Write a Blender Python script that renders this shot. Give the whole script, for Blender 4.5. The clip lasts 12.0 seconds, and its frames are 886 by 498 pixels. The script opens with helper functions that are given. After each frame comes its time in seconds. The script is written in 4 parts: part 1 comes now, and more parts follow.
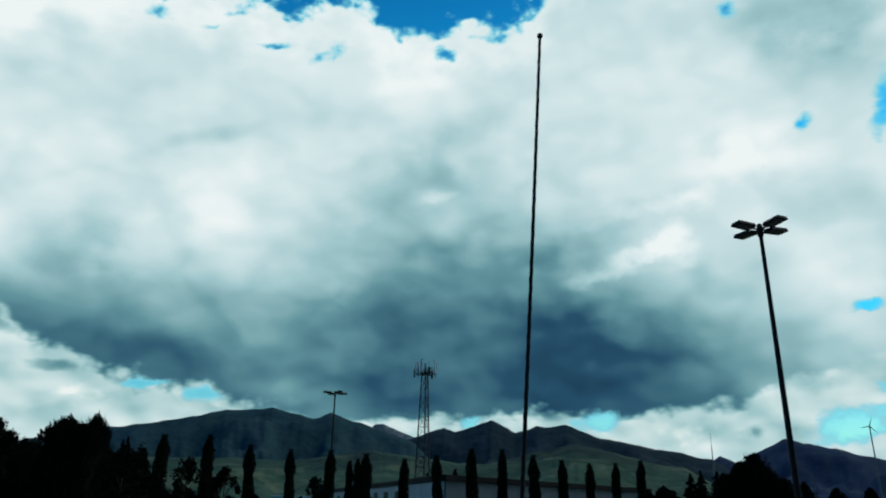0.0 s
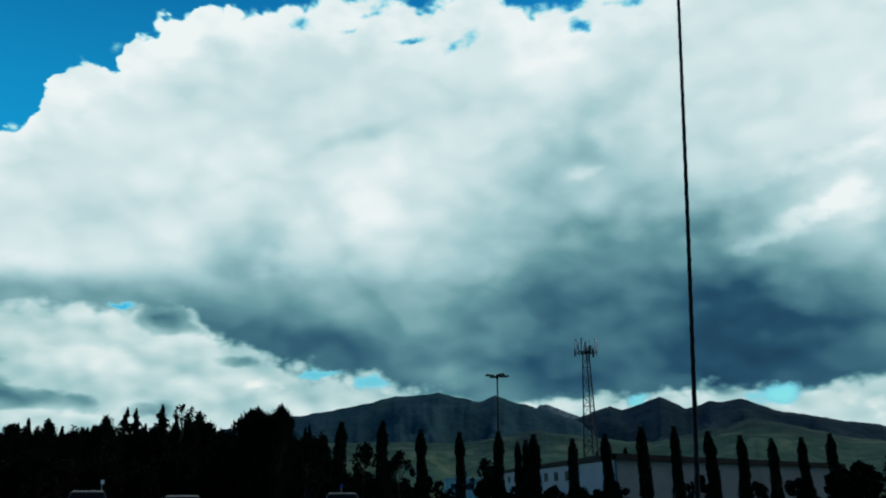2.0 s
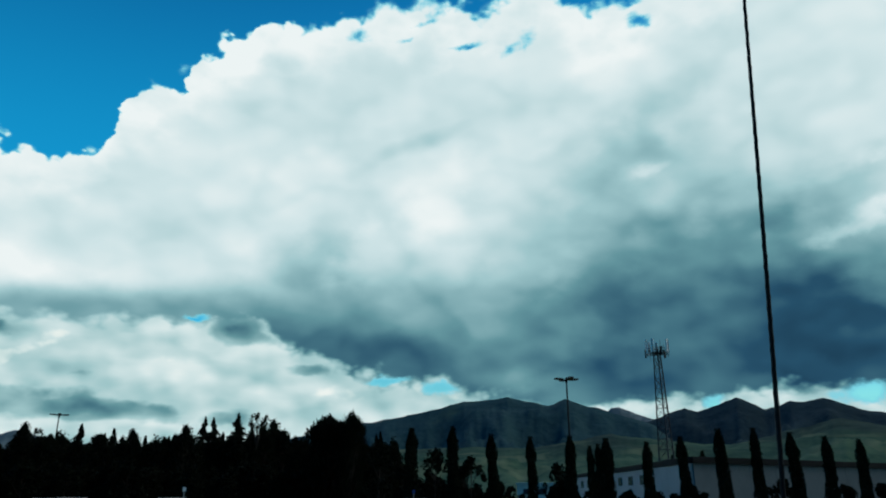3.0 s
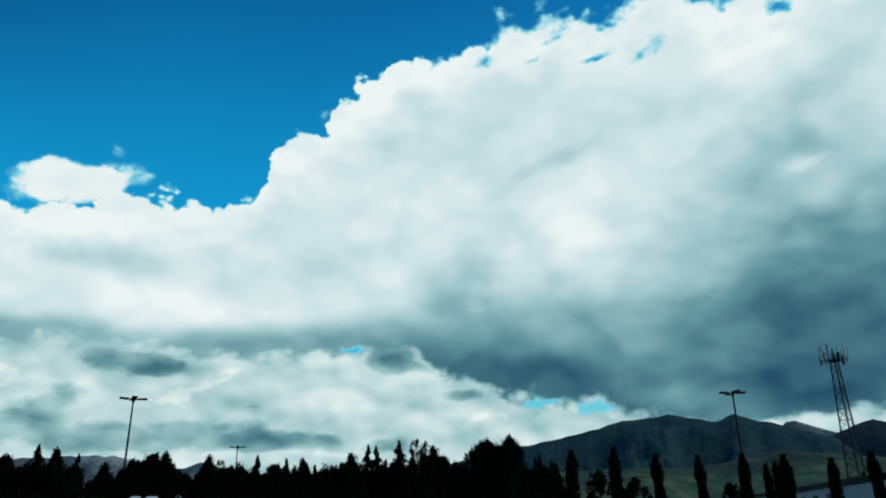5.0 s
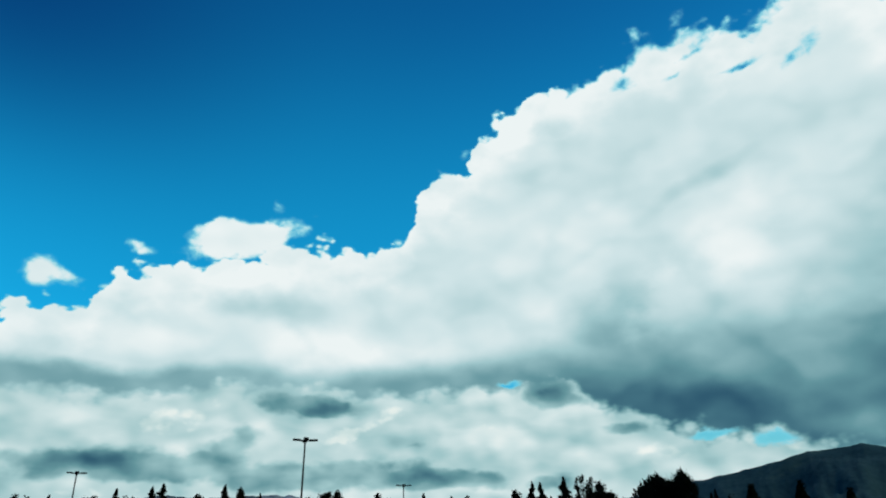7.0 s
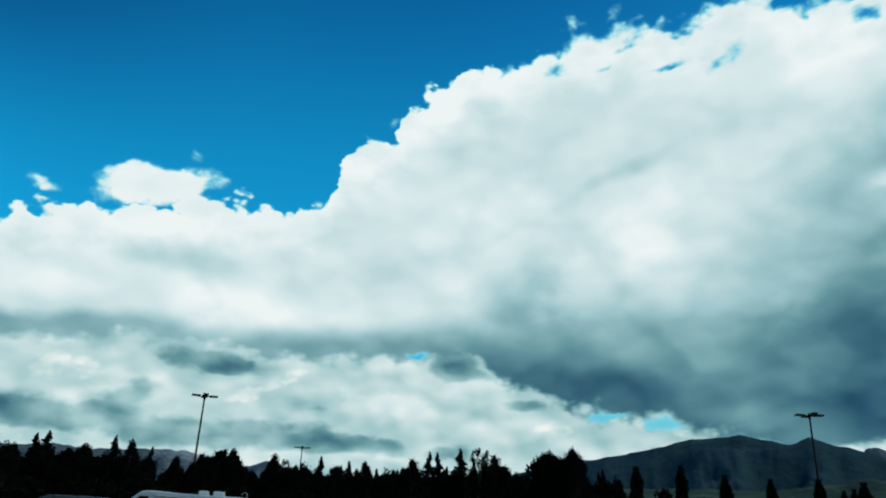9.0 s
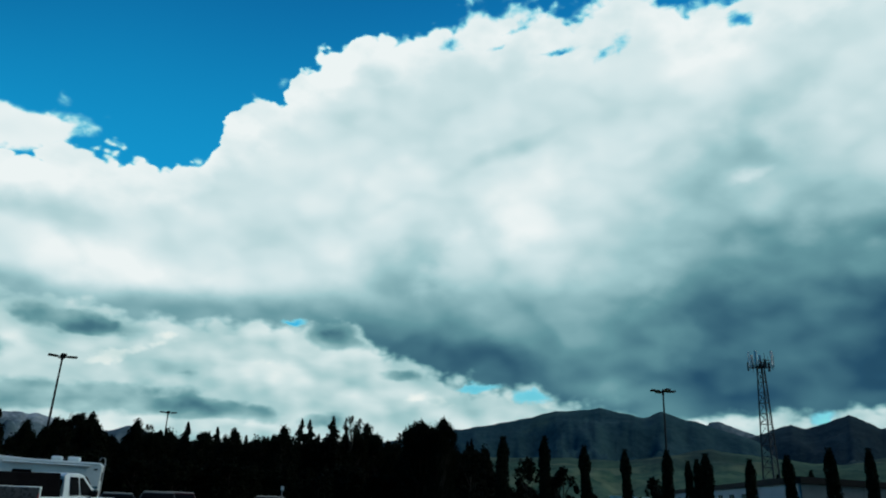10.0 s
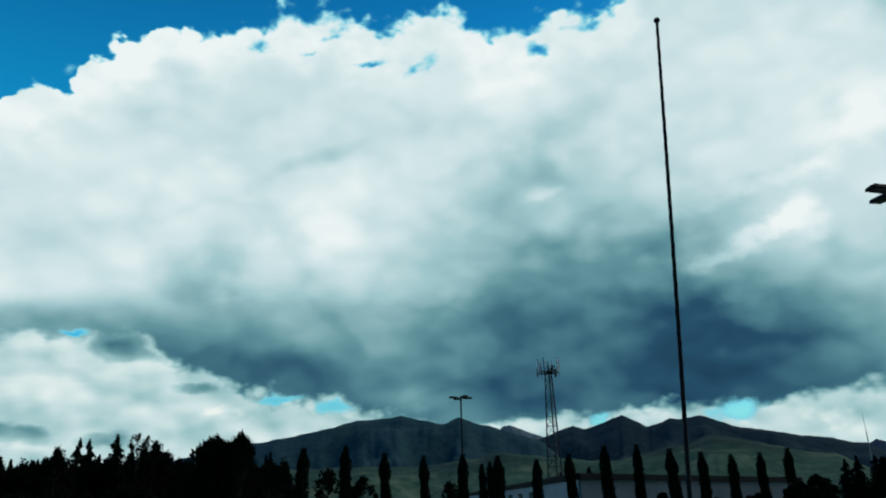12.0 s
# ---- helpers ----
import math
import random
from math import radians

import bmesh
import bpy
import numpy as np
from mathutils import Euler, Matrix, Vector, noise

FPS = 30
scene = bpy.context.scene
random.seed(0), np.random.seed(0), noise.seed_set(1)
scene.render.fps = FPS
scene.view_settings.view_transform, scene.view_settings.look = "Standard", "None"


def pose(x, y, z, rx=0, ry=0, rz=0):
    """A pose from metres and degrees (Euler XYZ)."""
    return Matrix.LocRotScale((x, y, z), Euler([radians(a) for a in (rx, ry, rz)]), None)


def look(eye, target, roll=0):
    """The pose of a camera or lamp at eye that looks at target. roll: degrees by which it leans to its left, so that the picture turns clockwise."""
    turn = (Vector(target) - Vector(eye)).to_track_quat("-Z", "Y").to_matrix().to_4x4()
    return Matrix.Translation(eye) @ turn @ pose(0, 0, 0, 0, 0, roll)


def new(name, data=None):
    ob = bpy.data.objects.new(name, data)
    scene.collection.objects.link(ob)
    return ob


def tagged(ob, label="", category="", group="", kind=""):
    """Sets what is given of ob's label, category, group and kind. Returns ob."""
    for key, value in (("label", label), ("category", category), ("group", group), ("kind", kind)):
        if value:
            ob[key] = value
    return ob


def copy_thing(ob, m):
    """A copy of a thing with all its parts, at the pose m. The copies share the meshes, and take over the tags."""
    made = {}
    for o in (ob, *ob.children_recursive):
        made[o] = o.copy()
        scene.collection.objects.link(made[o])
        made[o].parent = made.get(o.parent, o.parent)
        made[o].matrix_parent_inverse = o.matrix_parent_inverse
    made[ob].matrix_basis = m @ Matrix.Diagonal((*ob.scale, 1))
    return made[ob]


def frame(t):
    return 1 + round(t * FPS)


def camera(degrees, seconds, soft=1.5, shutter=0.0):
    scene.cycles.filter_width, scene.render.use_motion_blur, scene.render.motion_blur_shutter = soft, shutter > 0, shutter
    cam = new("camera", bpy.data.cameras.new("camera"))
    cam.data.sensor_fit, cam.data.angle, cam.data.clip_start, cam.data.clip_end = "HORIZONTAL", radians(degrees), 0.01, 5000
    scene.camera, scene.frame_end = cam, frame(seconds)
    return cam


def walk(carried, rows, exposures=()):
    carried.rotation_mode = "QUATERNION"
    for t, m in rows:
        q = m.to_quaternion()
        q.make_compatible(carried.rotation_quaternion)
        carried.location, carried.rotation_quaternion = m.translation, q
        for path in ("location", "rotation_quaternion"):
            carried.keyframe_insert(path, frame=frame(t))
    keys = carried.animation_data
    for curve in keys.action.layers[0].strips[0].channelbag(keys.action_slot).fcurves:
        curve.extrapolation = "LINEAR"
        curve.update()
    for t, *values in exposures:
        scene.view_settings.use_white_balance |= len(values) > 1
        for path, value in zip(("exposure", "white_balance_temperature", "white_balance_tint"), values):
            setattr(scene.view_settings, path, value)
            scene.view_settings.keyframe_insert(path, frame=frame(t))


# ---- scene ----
cam = camera(62.8, 12.0, soft=2.0)
EYE = 1.5
# seconds, sideways shift in metres, rise, then the turn as pose() takes it
ROWS = [
    (0.0, 0.000, 0.000, 109.846, -0.861, -0.311),
    (0.5, 0.001, 0.000, 109.186, -0.978, 3.617),
    (1.0, 0.002, 0.000, 108.750, -0.922, 6.733),
    (1.5, 0.003, 0.001, 108.997, -0.378, 9.930),
    (2.0, 0.002, 0.001, 108.337, -0.176, 12.430),
    (2.5, 0.000, 0.002, 108.368, 0.056, 15.188),
    (4.3, -0.001, 0.003, 109.515, 0.326, 24.463),
    (4.5, -0.002, 0.003, 109.567, 0.510, 25.696),
    (5.0, -0.004, 0.004, 110.523, 0.727, 29.919),
    (5.5, -0.008, 0.005, 111.607, 0.765, 33.847),
    (6.0, -0.012, 0.006, 111.793, 0.517, 38.686),
    (6.5, -0.016, 0.007, 113.032, 0.524, 41.764),
    (7.1, -0.020, 0.008, 113.300, 0.250, 42.250),
    (8.3, -0.028, 0.010, 111.118, -0.844, 39.212),
    (8.5, -0.029, 0.010, 110.056, -1.296, 38.031),
    (9.0, -0.031, 0.010, 111.105, -2.373, 34.303),
    (9.5, -0.032, 0.010, 111.176, -2.387, 30.112),
    (10.0, -0.032, 0.010, 109.160, -2.314, 24.574),
    (10.5, -0.032, 0.010, 109.019, -2.087, 23.124),
    (11.0, -0.030, 0.010, 108.894, -0.583, 17.981),
    (11.5, -0.033, 0.010, 108.599, 0.479, 13.244),
    (12.0, -0.030, 0.010, 110.021, 1.367, 9.760),
]
walk(cam, [(t, pose(dx, 0, EYE + dz, rx, ry, rz)) for t, dx, dz, rx, ry, rz in ROWS])

# ---- sky and sun ----
SUN_BEARING, SUN_HEIGHT = 62.0, 50.0  # degrees clockwise from straight ahead, degrees above the horizon


def srgb(r, g, b):
    """Linear colour of an 8-bit screen colour."""
    return tuple((c / 255 / 12.92 if c <= 10 else ((c / 255 + 0.055) / 1.055) ** 2.4) for c in (r, g, b)) + (1.0,)


class Tree:
    """A short way to write node trees."""

    def __init__(self, tree):
        self.tree = tree

    def node(self, kind, **props):
        n = self.tree.nodes.new(kind)
        for key, value in props.items():
            setattr(n, key, value)
        return n

    def put(self, socket, value):
        if isinstance(value, bpy.types.NodeSocket):
            self.tree.links.new(value, socket)
        elif value is not None:
            socket.default_value = value

    def math(self, op, a, b=None, c=None, clamp=False):
        n = self.node("ShaderNodeMath", operation=op, use_clamp=clamp)
        for s, v in zip(n.inputs, (a, b, c)):
            self.put(s, v)
        return n.outputs[0]

    def vec(self, op, a, b=None, scale=None):
        n = self.node("ShaderNodeVectorMath", operation=op)
        self.put(n.inputs[0], a)
        if b is not None:
            self.put(n.inputs[1], b)
        if scale is not None:
            self.put(n.inputs["Scale"], scale)
        return n.outputs["Value"] if op in ("LENGTH", "DOT_PRODUCT") else n.outputs[0]

    def fit(self, v, a, b, c, d, smooth=True):
        n = self.node("ShaderNodeMapRange", interpolation_type="SMOOTHSTEP" if smooth else "LINEAR", clamp=not smooth)
        for s, x in zip(n.inputs, (v, a, b, c, d)):
            self.put(s, x)
        return n.outputs[0]

    def noise(self, v, scale, detail=4.0, rough=0.55, distortion=0.0, colour=False):
        n = self.node("ShaderNodeTexNoise", noise_dimensions="3D")
        self.put(n.inputs["Vector"], v)
        n.inputs["Scale"].default_value, n.inputs["Detail"].default_value = scale, detail
        n.inputs["Roughness"].default_value, n.inputs["Distortion"].default_value = rough, distortion
        return n.outputs["Color" if colour else "Fac"]

    def ramp(self, v, stops):
        n = self.node("ShaderNodeValToRGB")
        el = n.color_ramp.elements
        while len(el) < len(stops):
            el.new(0.5)
        for e, (p, c) in zip(el, stops):
            e.position = p
        for e, (p, c) in zip(el, stops):
            e.position, e.color = p, c
        self.put(n.inputs[0], v)
        return n.outputs[0]

    def mix(self, fac, a, b, blend="MIX"):
        n = self.node("ShaderNodeMix", data_type="RGBA", blend_type=blend)
        self.put(n.inputs[0], fac)
        self.put(n.inputs[6], a)
        self.put(n.inputs[7], b)
        return n.outputs[2]

    def blobs(self, at, rows, grow, start=0.0, edge=None):
        """Soft ellipses on the sky: bearing, height, half width, half height, turn (degrees), amount.
        edge: where the rounded flank of each begins and ends, from the outside in."""
        total = start
        for a, e, ra, re, turn, amount in rows:
            g = self.node("ShaderNodeTexGradient", gradient_type="SPHERICAL")
            m = g.texture_mapping
            m.vector_type, m.translation, m.rotation, m.scale = "TEXTURE", (a, e, 0), (0, 0, radians(turn)), (ra * grow, re * grow, 1)
            self.put(g.inputs[0], at)
            total = self.math("MULTIPLY_ADD", self.fit(g.outputs["Fac"], *edge, 0.0, 1.0) if edge else g.outputs["Fac"], amount, total)
        return total


# the rim of the great cumulus bank: bearing and height in degrees
RIM = [
    (-90, 14.8), (-74.2, 16.4), (-71.2, 17.6), (-69.9, 17.2), (-67.2, 20.6), (-64, 21.2), (-58.1, 22.2), (-55.8, 23.3), (-50.4, 23.6), (-46.0, 23.9), (-44.9, 25.8),
    (-44.0, 28.1), (-40.1, 30.1), (-38.7, 32.1), (-36.4, 33.9), (-32.4, 35.7), (-30.2, 35.4), (-24.0, 37.9), (-21.6, 37.1), (-18, 37.6), (-13.6, 37.2), (-10.9, 38.6),
    (-8.8, 39.1), (-5.4, 36.3), (-3, 36.8), (-1.6, 36.2), (1.6, 37.2), (5, 37.1), (8.6, 38.6), (14, 44), (30, 52),
]
# the level base of the bank: bearing, height, darkness there, depth of the shaded belly
BASE = [
    (-90, 11.0, 0.66, 2.0), (-70, 11.9, 0.56, 1.3), (-66.3, 11.7, 0.54, 1.4), (-61, 12.8, 0.62, 1.6), (-56, 13.2, 0.66, 2.0), (-50, 12.5, 0.54, 2.6), (-45.4, 12.6, 0.50, 2.8), (-38.7, 13.0, 0.46, 3.2),
    (-32.4, 13.3, 0.40, 4.2), (-30.2, 12.0, 0.36, 6.5), (-26.8, 10.5, 0.30, 9.0), (-22.5, 9.4, 0.30, 10.5), (-17.1, 9.0, 0.30, 12.5), (-12.1, 7.6, 0.34, 16.5),
    (-7, 6.9, 0.27, 20.0), (-3, 7.4, 0.22, 24.0), (2.6, 7.4, 0.19, 24.0), (6.7, 7.9, 0.17, 22.0), (10, 7.7, 0.17, 20.0), (14, 7.7, 0.19, 17.0), (18, 8.1, 0.26, 13.0), (22, 8.3, 0.40, 12.0),
    (25.9, 10.0, 0.60, 9.0), (32, 11.0, 0.74, 9.0),
]
# broad shaded hollows and lit shoulders of the bank: bearing, height, half width, half height, turn, amount
HOLLOWS = [
    (-2.0, 26.0, 10.0, 4.6, 32, -0.17), (-28.0, 17.4, 5.5, 3.2, -4, -0.22), (31.5, 33.5, 8.0, 5.0, -20, -0.30), (29.0, 21.5, 5.0, 2.2, -13, -0.12), (-56.0, 18.2, 6.5, 1.5, -6, -0.16),
    (-19.5, 10.6, 6.5, 1.3, -5, -0.06), (13.0, 10.6, 9.5, 2.4, 0, -0.07), (-33.5, 28.7, 3.5, 0.8, 4, -0.08), (-20.0, 26.7, 5.5, 0.8, 20, -0.13), (-25.0, 30.4, 2.4, 3.4, 20, -0.07),
    (12.0, 15.0, 9.0, 3.6, 0, -0.12), (-6.0, 14.6, 7.0, 3.4, 0, -0.08), (12.0, 20.4, 6.0, 2.2, 14, -0.16), (22.5, 17.0, 4.5, 2.6, 10, -0.14), (3.0, 19.8, 8.0, 3.6, 10, -0.14),
    (-6.0, 10.4, 6.0, 2.2, 0, -0.07),
]
SHOULDERS = [
    (-17.0, 23.2, 4.6, 4.4, 34, 0.12), (-21.2, 20.6, 3.6, 2.4, -5, 0.12), (-34.2, 19.2, 2.4, 1.6, -5, 0.10), (25.0, 25.3, 5.5, 2.8, -12, 0.22), (20.0, 31.6, 8.0, 4.5, -14, 0.06),
    (-36.0, 31.6, 4.5, 2.2, 38, 0.14), (-50.0, 15.7, 9.5, 1.6, -2, 0.16), (-66.0, 15.2, 6.0, 1.5, 4, 0.12), (30.5, 13.8, 4.0, 3.8, -7, 0.16), (-15.5, 17.4, 4.2, 2.2, 4, 0.10),
    (-11.2, 8.6, 3.8, 1.2, 0, 0.10), (4.0, 12.6, 3.0, 1.8, -30, 0.06), (-2.0, 31.5, 6.0, 2.8, 15, 0.10), (-31.0, 24.5, 6.0, 3.2, 12, 0.05), (-57.5, 20.6, 5.0, 1.2, 8, 0.10),
]
# small turrets that catch the light, with firm edges
TURRETS = [
    (15.6, 18.7, 2.4, 0.9, 20, 0.20), (18.0, 19.8, 1.9, 1.0, 30, 0.22), (19.6, 18.9, 1.2, 1.0, 0, 0.14), (17.0, 22.5, 2.8, 0.7, 4, 0.12), (20.4, 22.8, 1.6, 0.7, 14, 0.12), (12.2, 17.2, 2.0, 0.6, 12, 0.13),
    (-0.6, 23.8, 1.5, 0.5, 13, 0.13), (13.2, 21.7, 2.2, 0.7, 4, 0.08), (24.4, 25.0, 2.4, 1.3, 10, 0.08), (-38.0, 30.9, 1.6, 1.0, 40, 0.06), (-43.0, 27.0, 1.5, 1.2, 60, 0.06), (-8.0, 17.0, 2.0, 1.3, 20, 0.06),
    (-24.6, 20.4, 1.6, 1.0, 10, 0.06), (10.0, 20.2, 1.6, 0.8, 10, 0.05),
]
LOW_DARK = [
    (-54.2, 11.4, 3.4, 1.4, -8, 1.00), (-50.6, 10.9, 2.2, 0.8, -8, 1.00), (-57.0, 8.3, 2.2, 1.1, 20, 0.90), (-66.5, 6.5, 8.0, 1.2, 4, 1.30), (-52.0, 5.9, 11.5, 1.2, 2, 1.25),
    (-40.4, 5.4, 5.2, 0.8, 0, 1.05), (-34.0, 11.8, 2.0, 1.1, -1, 1.70), (-30.9, 11.0, 1.2, 0.6, -1, 0.70), (-28.4, 9.1, 2.0, 0.6, -2, 1.05), (-33.5, 5.4, 1.8, 1.2, 0, 0.90),
    (-8.5, 7.4, 4.0, 1.2, 0, 1.10), (23.0, 5.4, 0.9, 0.7, -1, 0.80), (27.0, 8.4, 3.0, 1.2, 20, 0.60), (-44.6, 8.0, 2.4, 0.5, 10, 0.60),
]
LOW_BRIGHT = [
    (18.5, 5.6, 7.0, 1.9, -2, 0.90), (-25.5, 7.2, 6.0, 1.2, 4, 0.80), (-3.6, 6.9, 2.8, 0.8, -5, 1.10), (-46.6, 10.2, 1.7, 0.8, 20, 1.10), (-49.2, 8.9, 1.8, 0.8, 10, 1.00), (-62.0, 9.6, 5.0, 2.0, 4, 1.00),
    (-16.9, 7.2, 4.6, 0.8, -11, 1.0), (-39.0, 9.9, 3.4, 0.9, 0, 0.60), (-66.0, 4.4, 8.0, 0.5, 0, 0.80), (-35.0, 4.4, 9.0, 0.4, 0, 0.60), (-51.0, 8.0, 2.2, 0.9, 10, 0.90),
    (6.5, 7.1, 3.2, 0.6, 0, 0.90), (-46.0, 7.2, 1.6, 0.7, 0, 0.80),
]
HOLES = [
    (-10.9, 34.2, 1.9, 0.8, 30, 0.90), (0.0, 34.9, 1.2, 0.5, 1, 0.85), (29.2, 27.1, 0.9, 0.8, 16, 0.9), (34.7, 26.7, 0.9, 2.6, -16, 0.9),
    (31.4, 13.8, 1.2, 0.5, 8, 0.90), (31.6, 8.4, 0.9, 0.5, -4, 0.70), (-17.9, 7.9, 1.3, 0.5, -4, 1.00), (-22.4, 8.45, 1.8, 0.4, 0, 0.95),
    (12.2, 6.6, 2.0, 0.9, 0, 1.00), (29.6, 5.8, 3.2, 1.2, 12, 1.05), (2.6, 6.5, 0.9, 0.6, 1, 0.80), (-25.6, 34.9, 1.3, 0.6, 16, 0.80),
    (-21.4, 34.6, 1.0, 0.3, 13, 0.70), (-15.5, 34.4, 2.0, 0.3, 6, 0.70), (25.0, 35.9, 1.2, 0.6, -15, 0.80), (-37.0, 12.7, 1.2, 0.3, 0, 0.85),
]
PUFFS = [
    (-73.0, 19.0, 1.4, 1.3, 10, 0.90), (-67.0, 21.8, 1.3, 0.5, -12, 0.75), (-56.6, 26.4, 0.7, 0.6, 6, 0.50), (-61.0, 22.6, 3.4, 1.2, 10, 1.00),
    (-56.8, 24.0, 3.2, 1.3, 16, 1.00), (-40.3, 30.6, 1.2, 0.8, 28, 0.55), (-67.4, 38.9, 3.0, 0.9, 15, 0.42), (-61.5, 32.4, 0.6, 0.3, 10, 0.40),
    (-70.4, 18.6, 1.0, 0.9, 9, 0.60), (-61.2, 24.4, 1.4, 0.6, 28, 0.50), (-45.8, 23.9, 0.9, 0.6, 1, 0.70), (-19.6, 38.6, 2.4, 0.8, 12, 0.48), (-42.6, 29.4, 0.5, 0.4, 0, 0.45),
]


def make_sky():
    world = bpy.data.worlds.new("sky")
    scene.world = world
    world.use_nodes = True
    world.node_tree.nodes.clear()
    w = Tree(world.node_tree)
    way = w.node("ShaderNodeTexCoord").outputs["Generated"]
    xyz = w.node("ShaderNodeSeparateXYZ")
    w.put(xyz.inputs[0], way)
    x, y, z = xyz.outputs
    bearing = w.math("MULTIPLY", w.math("ARCTAN2", x, y), 57.2958)
    height = w.math("MULTIPLY", w.math("ARCSINE", z), 57.2958)
    flat = w.node("ShaderNodeCombineXYZ")
    w.put(flat.inputs[0], bearing)
    w.put(flat.inputs[1], height)
    flat = flat.outputs[0]
    tall = w.vec("MULTIPLY", way, (1.0, 1.0, 1.5))

    def split(v):
        n = w.node("ShaderNodeSeparateXYZ")
        w.put(n.inputs[0], v)
        return n.outputs

    def cells(v, scale, detail, soft):
        """Distance from the middles of rounded heads."""
        n = w.node("ShaderNodeTexVoronoi", feature="SMOOTH_F1")
        w.put(n.inputs["Vector"], v)
        n.inputs["Scale"].default_value, n.inputs["Detail"].default_value = scale, detail
        n.inputs["Roughness"].default_value, n.inputs["Smoothness"].default_value = 0.5, soft
        return n.outputs["Distance"]

    def along(rows, k, at, full=60.0):
        """The height, darkness or depth of a profile at that bearing."""
        v = w.ramp(w.math("MULTIPLY_ADD", at, 1 / 180, 0.5), [((r[0] + 90) / 180, (r[k] / full,) * 3 + (1,)) for r in rows])
        grey = w.node("ShaderNodeRGBToBW")
        w.put(grey.inputs[0], v)
        return w.math("MULTIPLY", grey.outputs[0], full)

    # drifting and curling of the shapes
    half = (0.5, 0.5, 0.5)
    drift = w.vec("SCALE", w.vec("SUBTRACT", w.noise(tall, 6.0, 2.0, 0.5, colour=True), half), scale=3.4)
    curl = w.vec("SCALE", w.vec("SUBTRACT", w.noise(tall, 24.0, 4.0, 0.5, colour=True), half), scale=2.0)
    at = w.vec("ADD", w.vec("ADD", flat, drift), w.vec("SCALE", curl, scale=0.45))
    fine = w.vec("ADD", flat, w.vec("SCALE", curl, scale=0.7))
    swirl = w.vec("ADD", tall, w.vec("SCALE", curl, scale=0.006))
    billow = w.math("SUBTRACT", 0.45, cells(swirl, 20.0, 2.0, 0.15))
    knob = w.math("SUBTRACT", 0.45, cells(swirl, 52.0, 1.0, 0.2))
    # how much cloud there is
    fb, fh, _ = split(fine)
    above = w.math("ADD", w.math("SUBTRACT", along(RIM, 1, fb), fh), w.math("MULTIPLY_ADD", billow, 2.2, w.math("MULTIPLY_ADD", knob, 0.8, 0.70)))
    wisp = w.math("MULTIPLY_ADD", w.noise(tall, 30.0, 5.0, 0.6, 0.6), 2.0, -1.0)
    ragged_top = w.math("MULTIPLY", w.fit(fb, -34.0, -24.0, 0.0, 1.0), w.fit(fh, 30.0, 34.0, 0.0, 1.0))
    bank = w.fit(w.math("MULTIPLY_ADD", wisp, w.math("MULTIPLY_ADD", ragged_top, 0.8, 0.35), above), w.math("MULTIPLY_ADD", ragged_top, -0.7, -0.35), w.math("MULTIPLY_ADD", ragged_top, 0.6, 0.35), 0.0, 1.0)
    holes = w.fit(w.math("MULTIPLY_ADD", wisp, 0.34, w.blobs(w.vec("ADD", flat, curl), HOLES, 1.8)), 0.2, 0.85, 0.0, 0.9)
    puffs = w.fit(w.math("ADD", w.blobs(fine, PUFFS, 1.8), w.math("MULTIPLY_ADD", billow, 0.35, w.math("MULTIPLY", wisp, 0.22))), 0.18, 0.66, 0.0, 1.0)
    amount = w.math("MAXIMUM", w.math("MULTIPLY", bank, w.math("SUBTRACT", 1.0, holes)), puffs)
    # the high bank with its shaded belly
    # unseen cloud behind the view is dimmed to keep facing sides dark
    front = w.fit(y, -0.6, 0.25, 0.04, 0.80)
    ab, ah, _ = split(at)
    over = w.math("SUBTRACT", ah, along(BASE, 1, ab))
    belly = w.fit(w.math("DIVIDE", over, along(BASE, 3, ab)), 0.0, 1.0, 0.0, 1.0)
    dark = along(BASE, 2, ab, 1.0)
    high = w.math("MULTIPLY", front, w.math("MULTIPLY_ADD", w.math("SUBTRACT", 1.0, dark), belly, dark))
    high = w.blobs(at, HOLLOWS + SHOULDERS, 1.3, high, (0.0, 0.9))
    high = w.blobs(w.vec("ADD", flat, w.vec("SCALE", curl, scale=1.3)), TURRETS, 1.6, high, (0.0, 0.9))
    high = w.math("ADD", high, w.fit(above, 0.0, 4.5, 0.17, 0.04))
    # the low cloud that shows below it
    calm = w.vec("ADD", flat, w.vec("ADD", w.vec("SCALE", drift, scale=0.35), w.vec("SCALE", curl, scale=0.4)))
    bands = w.noise(w.vec("MULTIPLY", way, (1.0, 1.0, 3.5)), 8.0, 3.0, 0.45, 0.3)
    ragged = w.math("MULTIPLY_ADD", w.math("SUBTRACT", w.noise(tall, 34.0, 3.0, 0.5), 0.5), 0.30, w.math("MULTIPLY_ADD", billow, 0.6, w.math("MULTIPLY", knob, 0.25)))
    shade = w.math("MULTIPLY_ADD", ragged, 0.5, w.blobs(calm, LOW_DARK, 1.5))
    shade = w.math("ADD", w.fit(shade, 0.20, 0.60, 0.0, 0.24), w.fit(shade, 0.35, 1.2, 0.0, 0.14))
    lit = w.fit(w.math("ADD", w.blobs(w.vec("ADD", flat, w.vec("SCALE", curl, scale=1.1)), LOW_BRIGHT, 1.4), ragged), 0.26, 0.72, 0.0, 1.0)
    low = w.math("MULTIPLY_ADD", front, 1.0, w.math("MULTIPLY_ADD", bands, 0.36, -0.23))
    low = w.math("MULTIPLY_ADD", lit, 0.16, low)
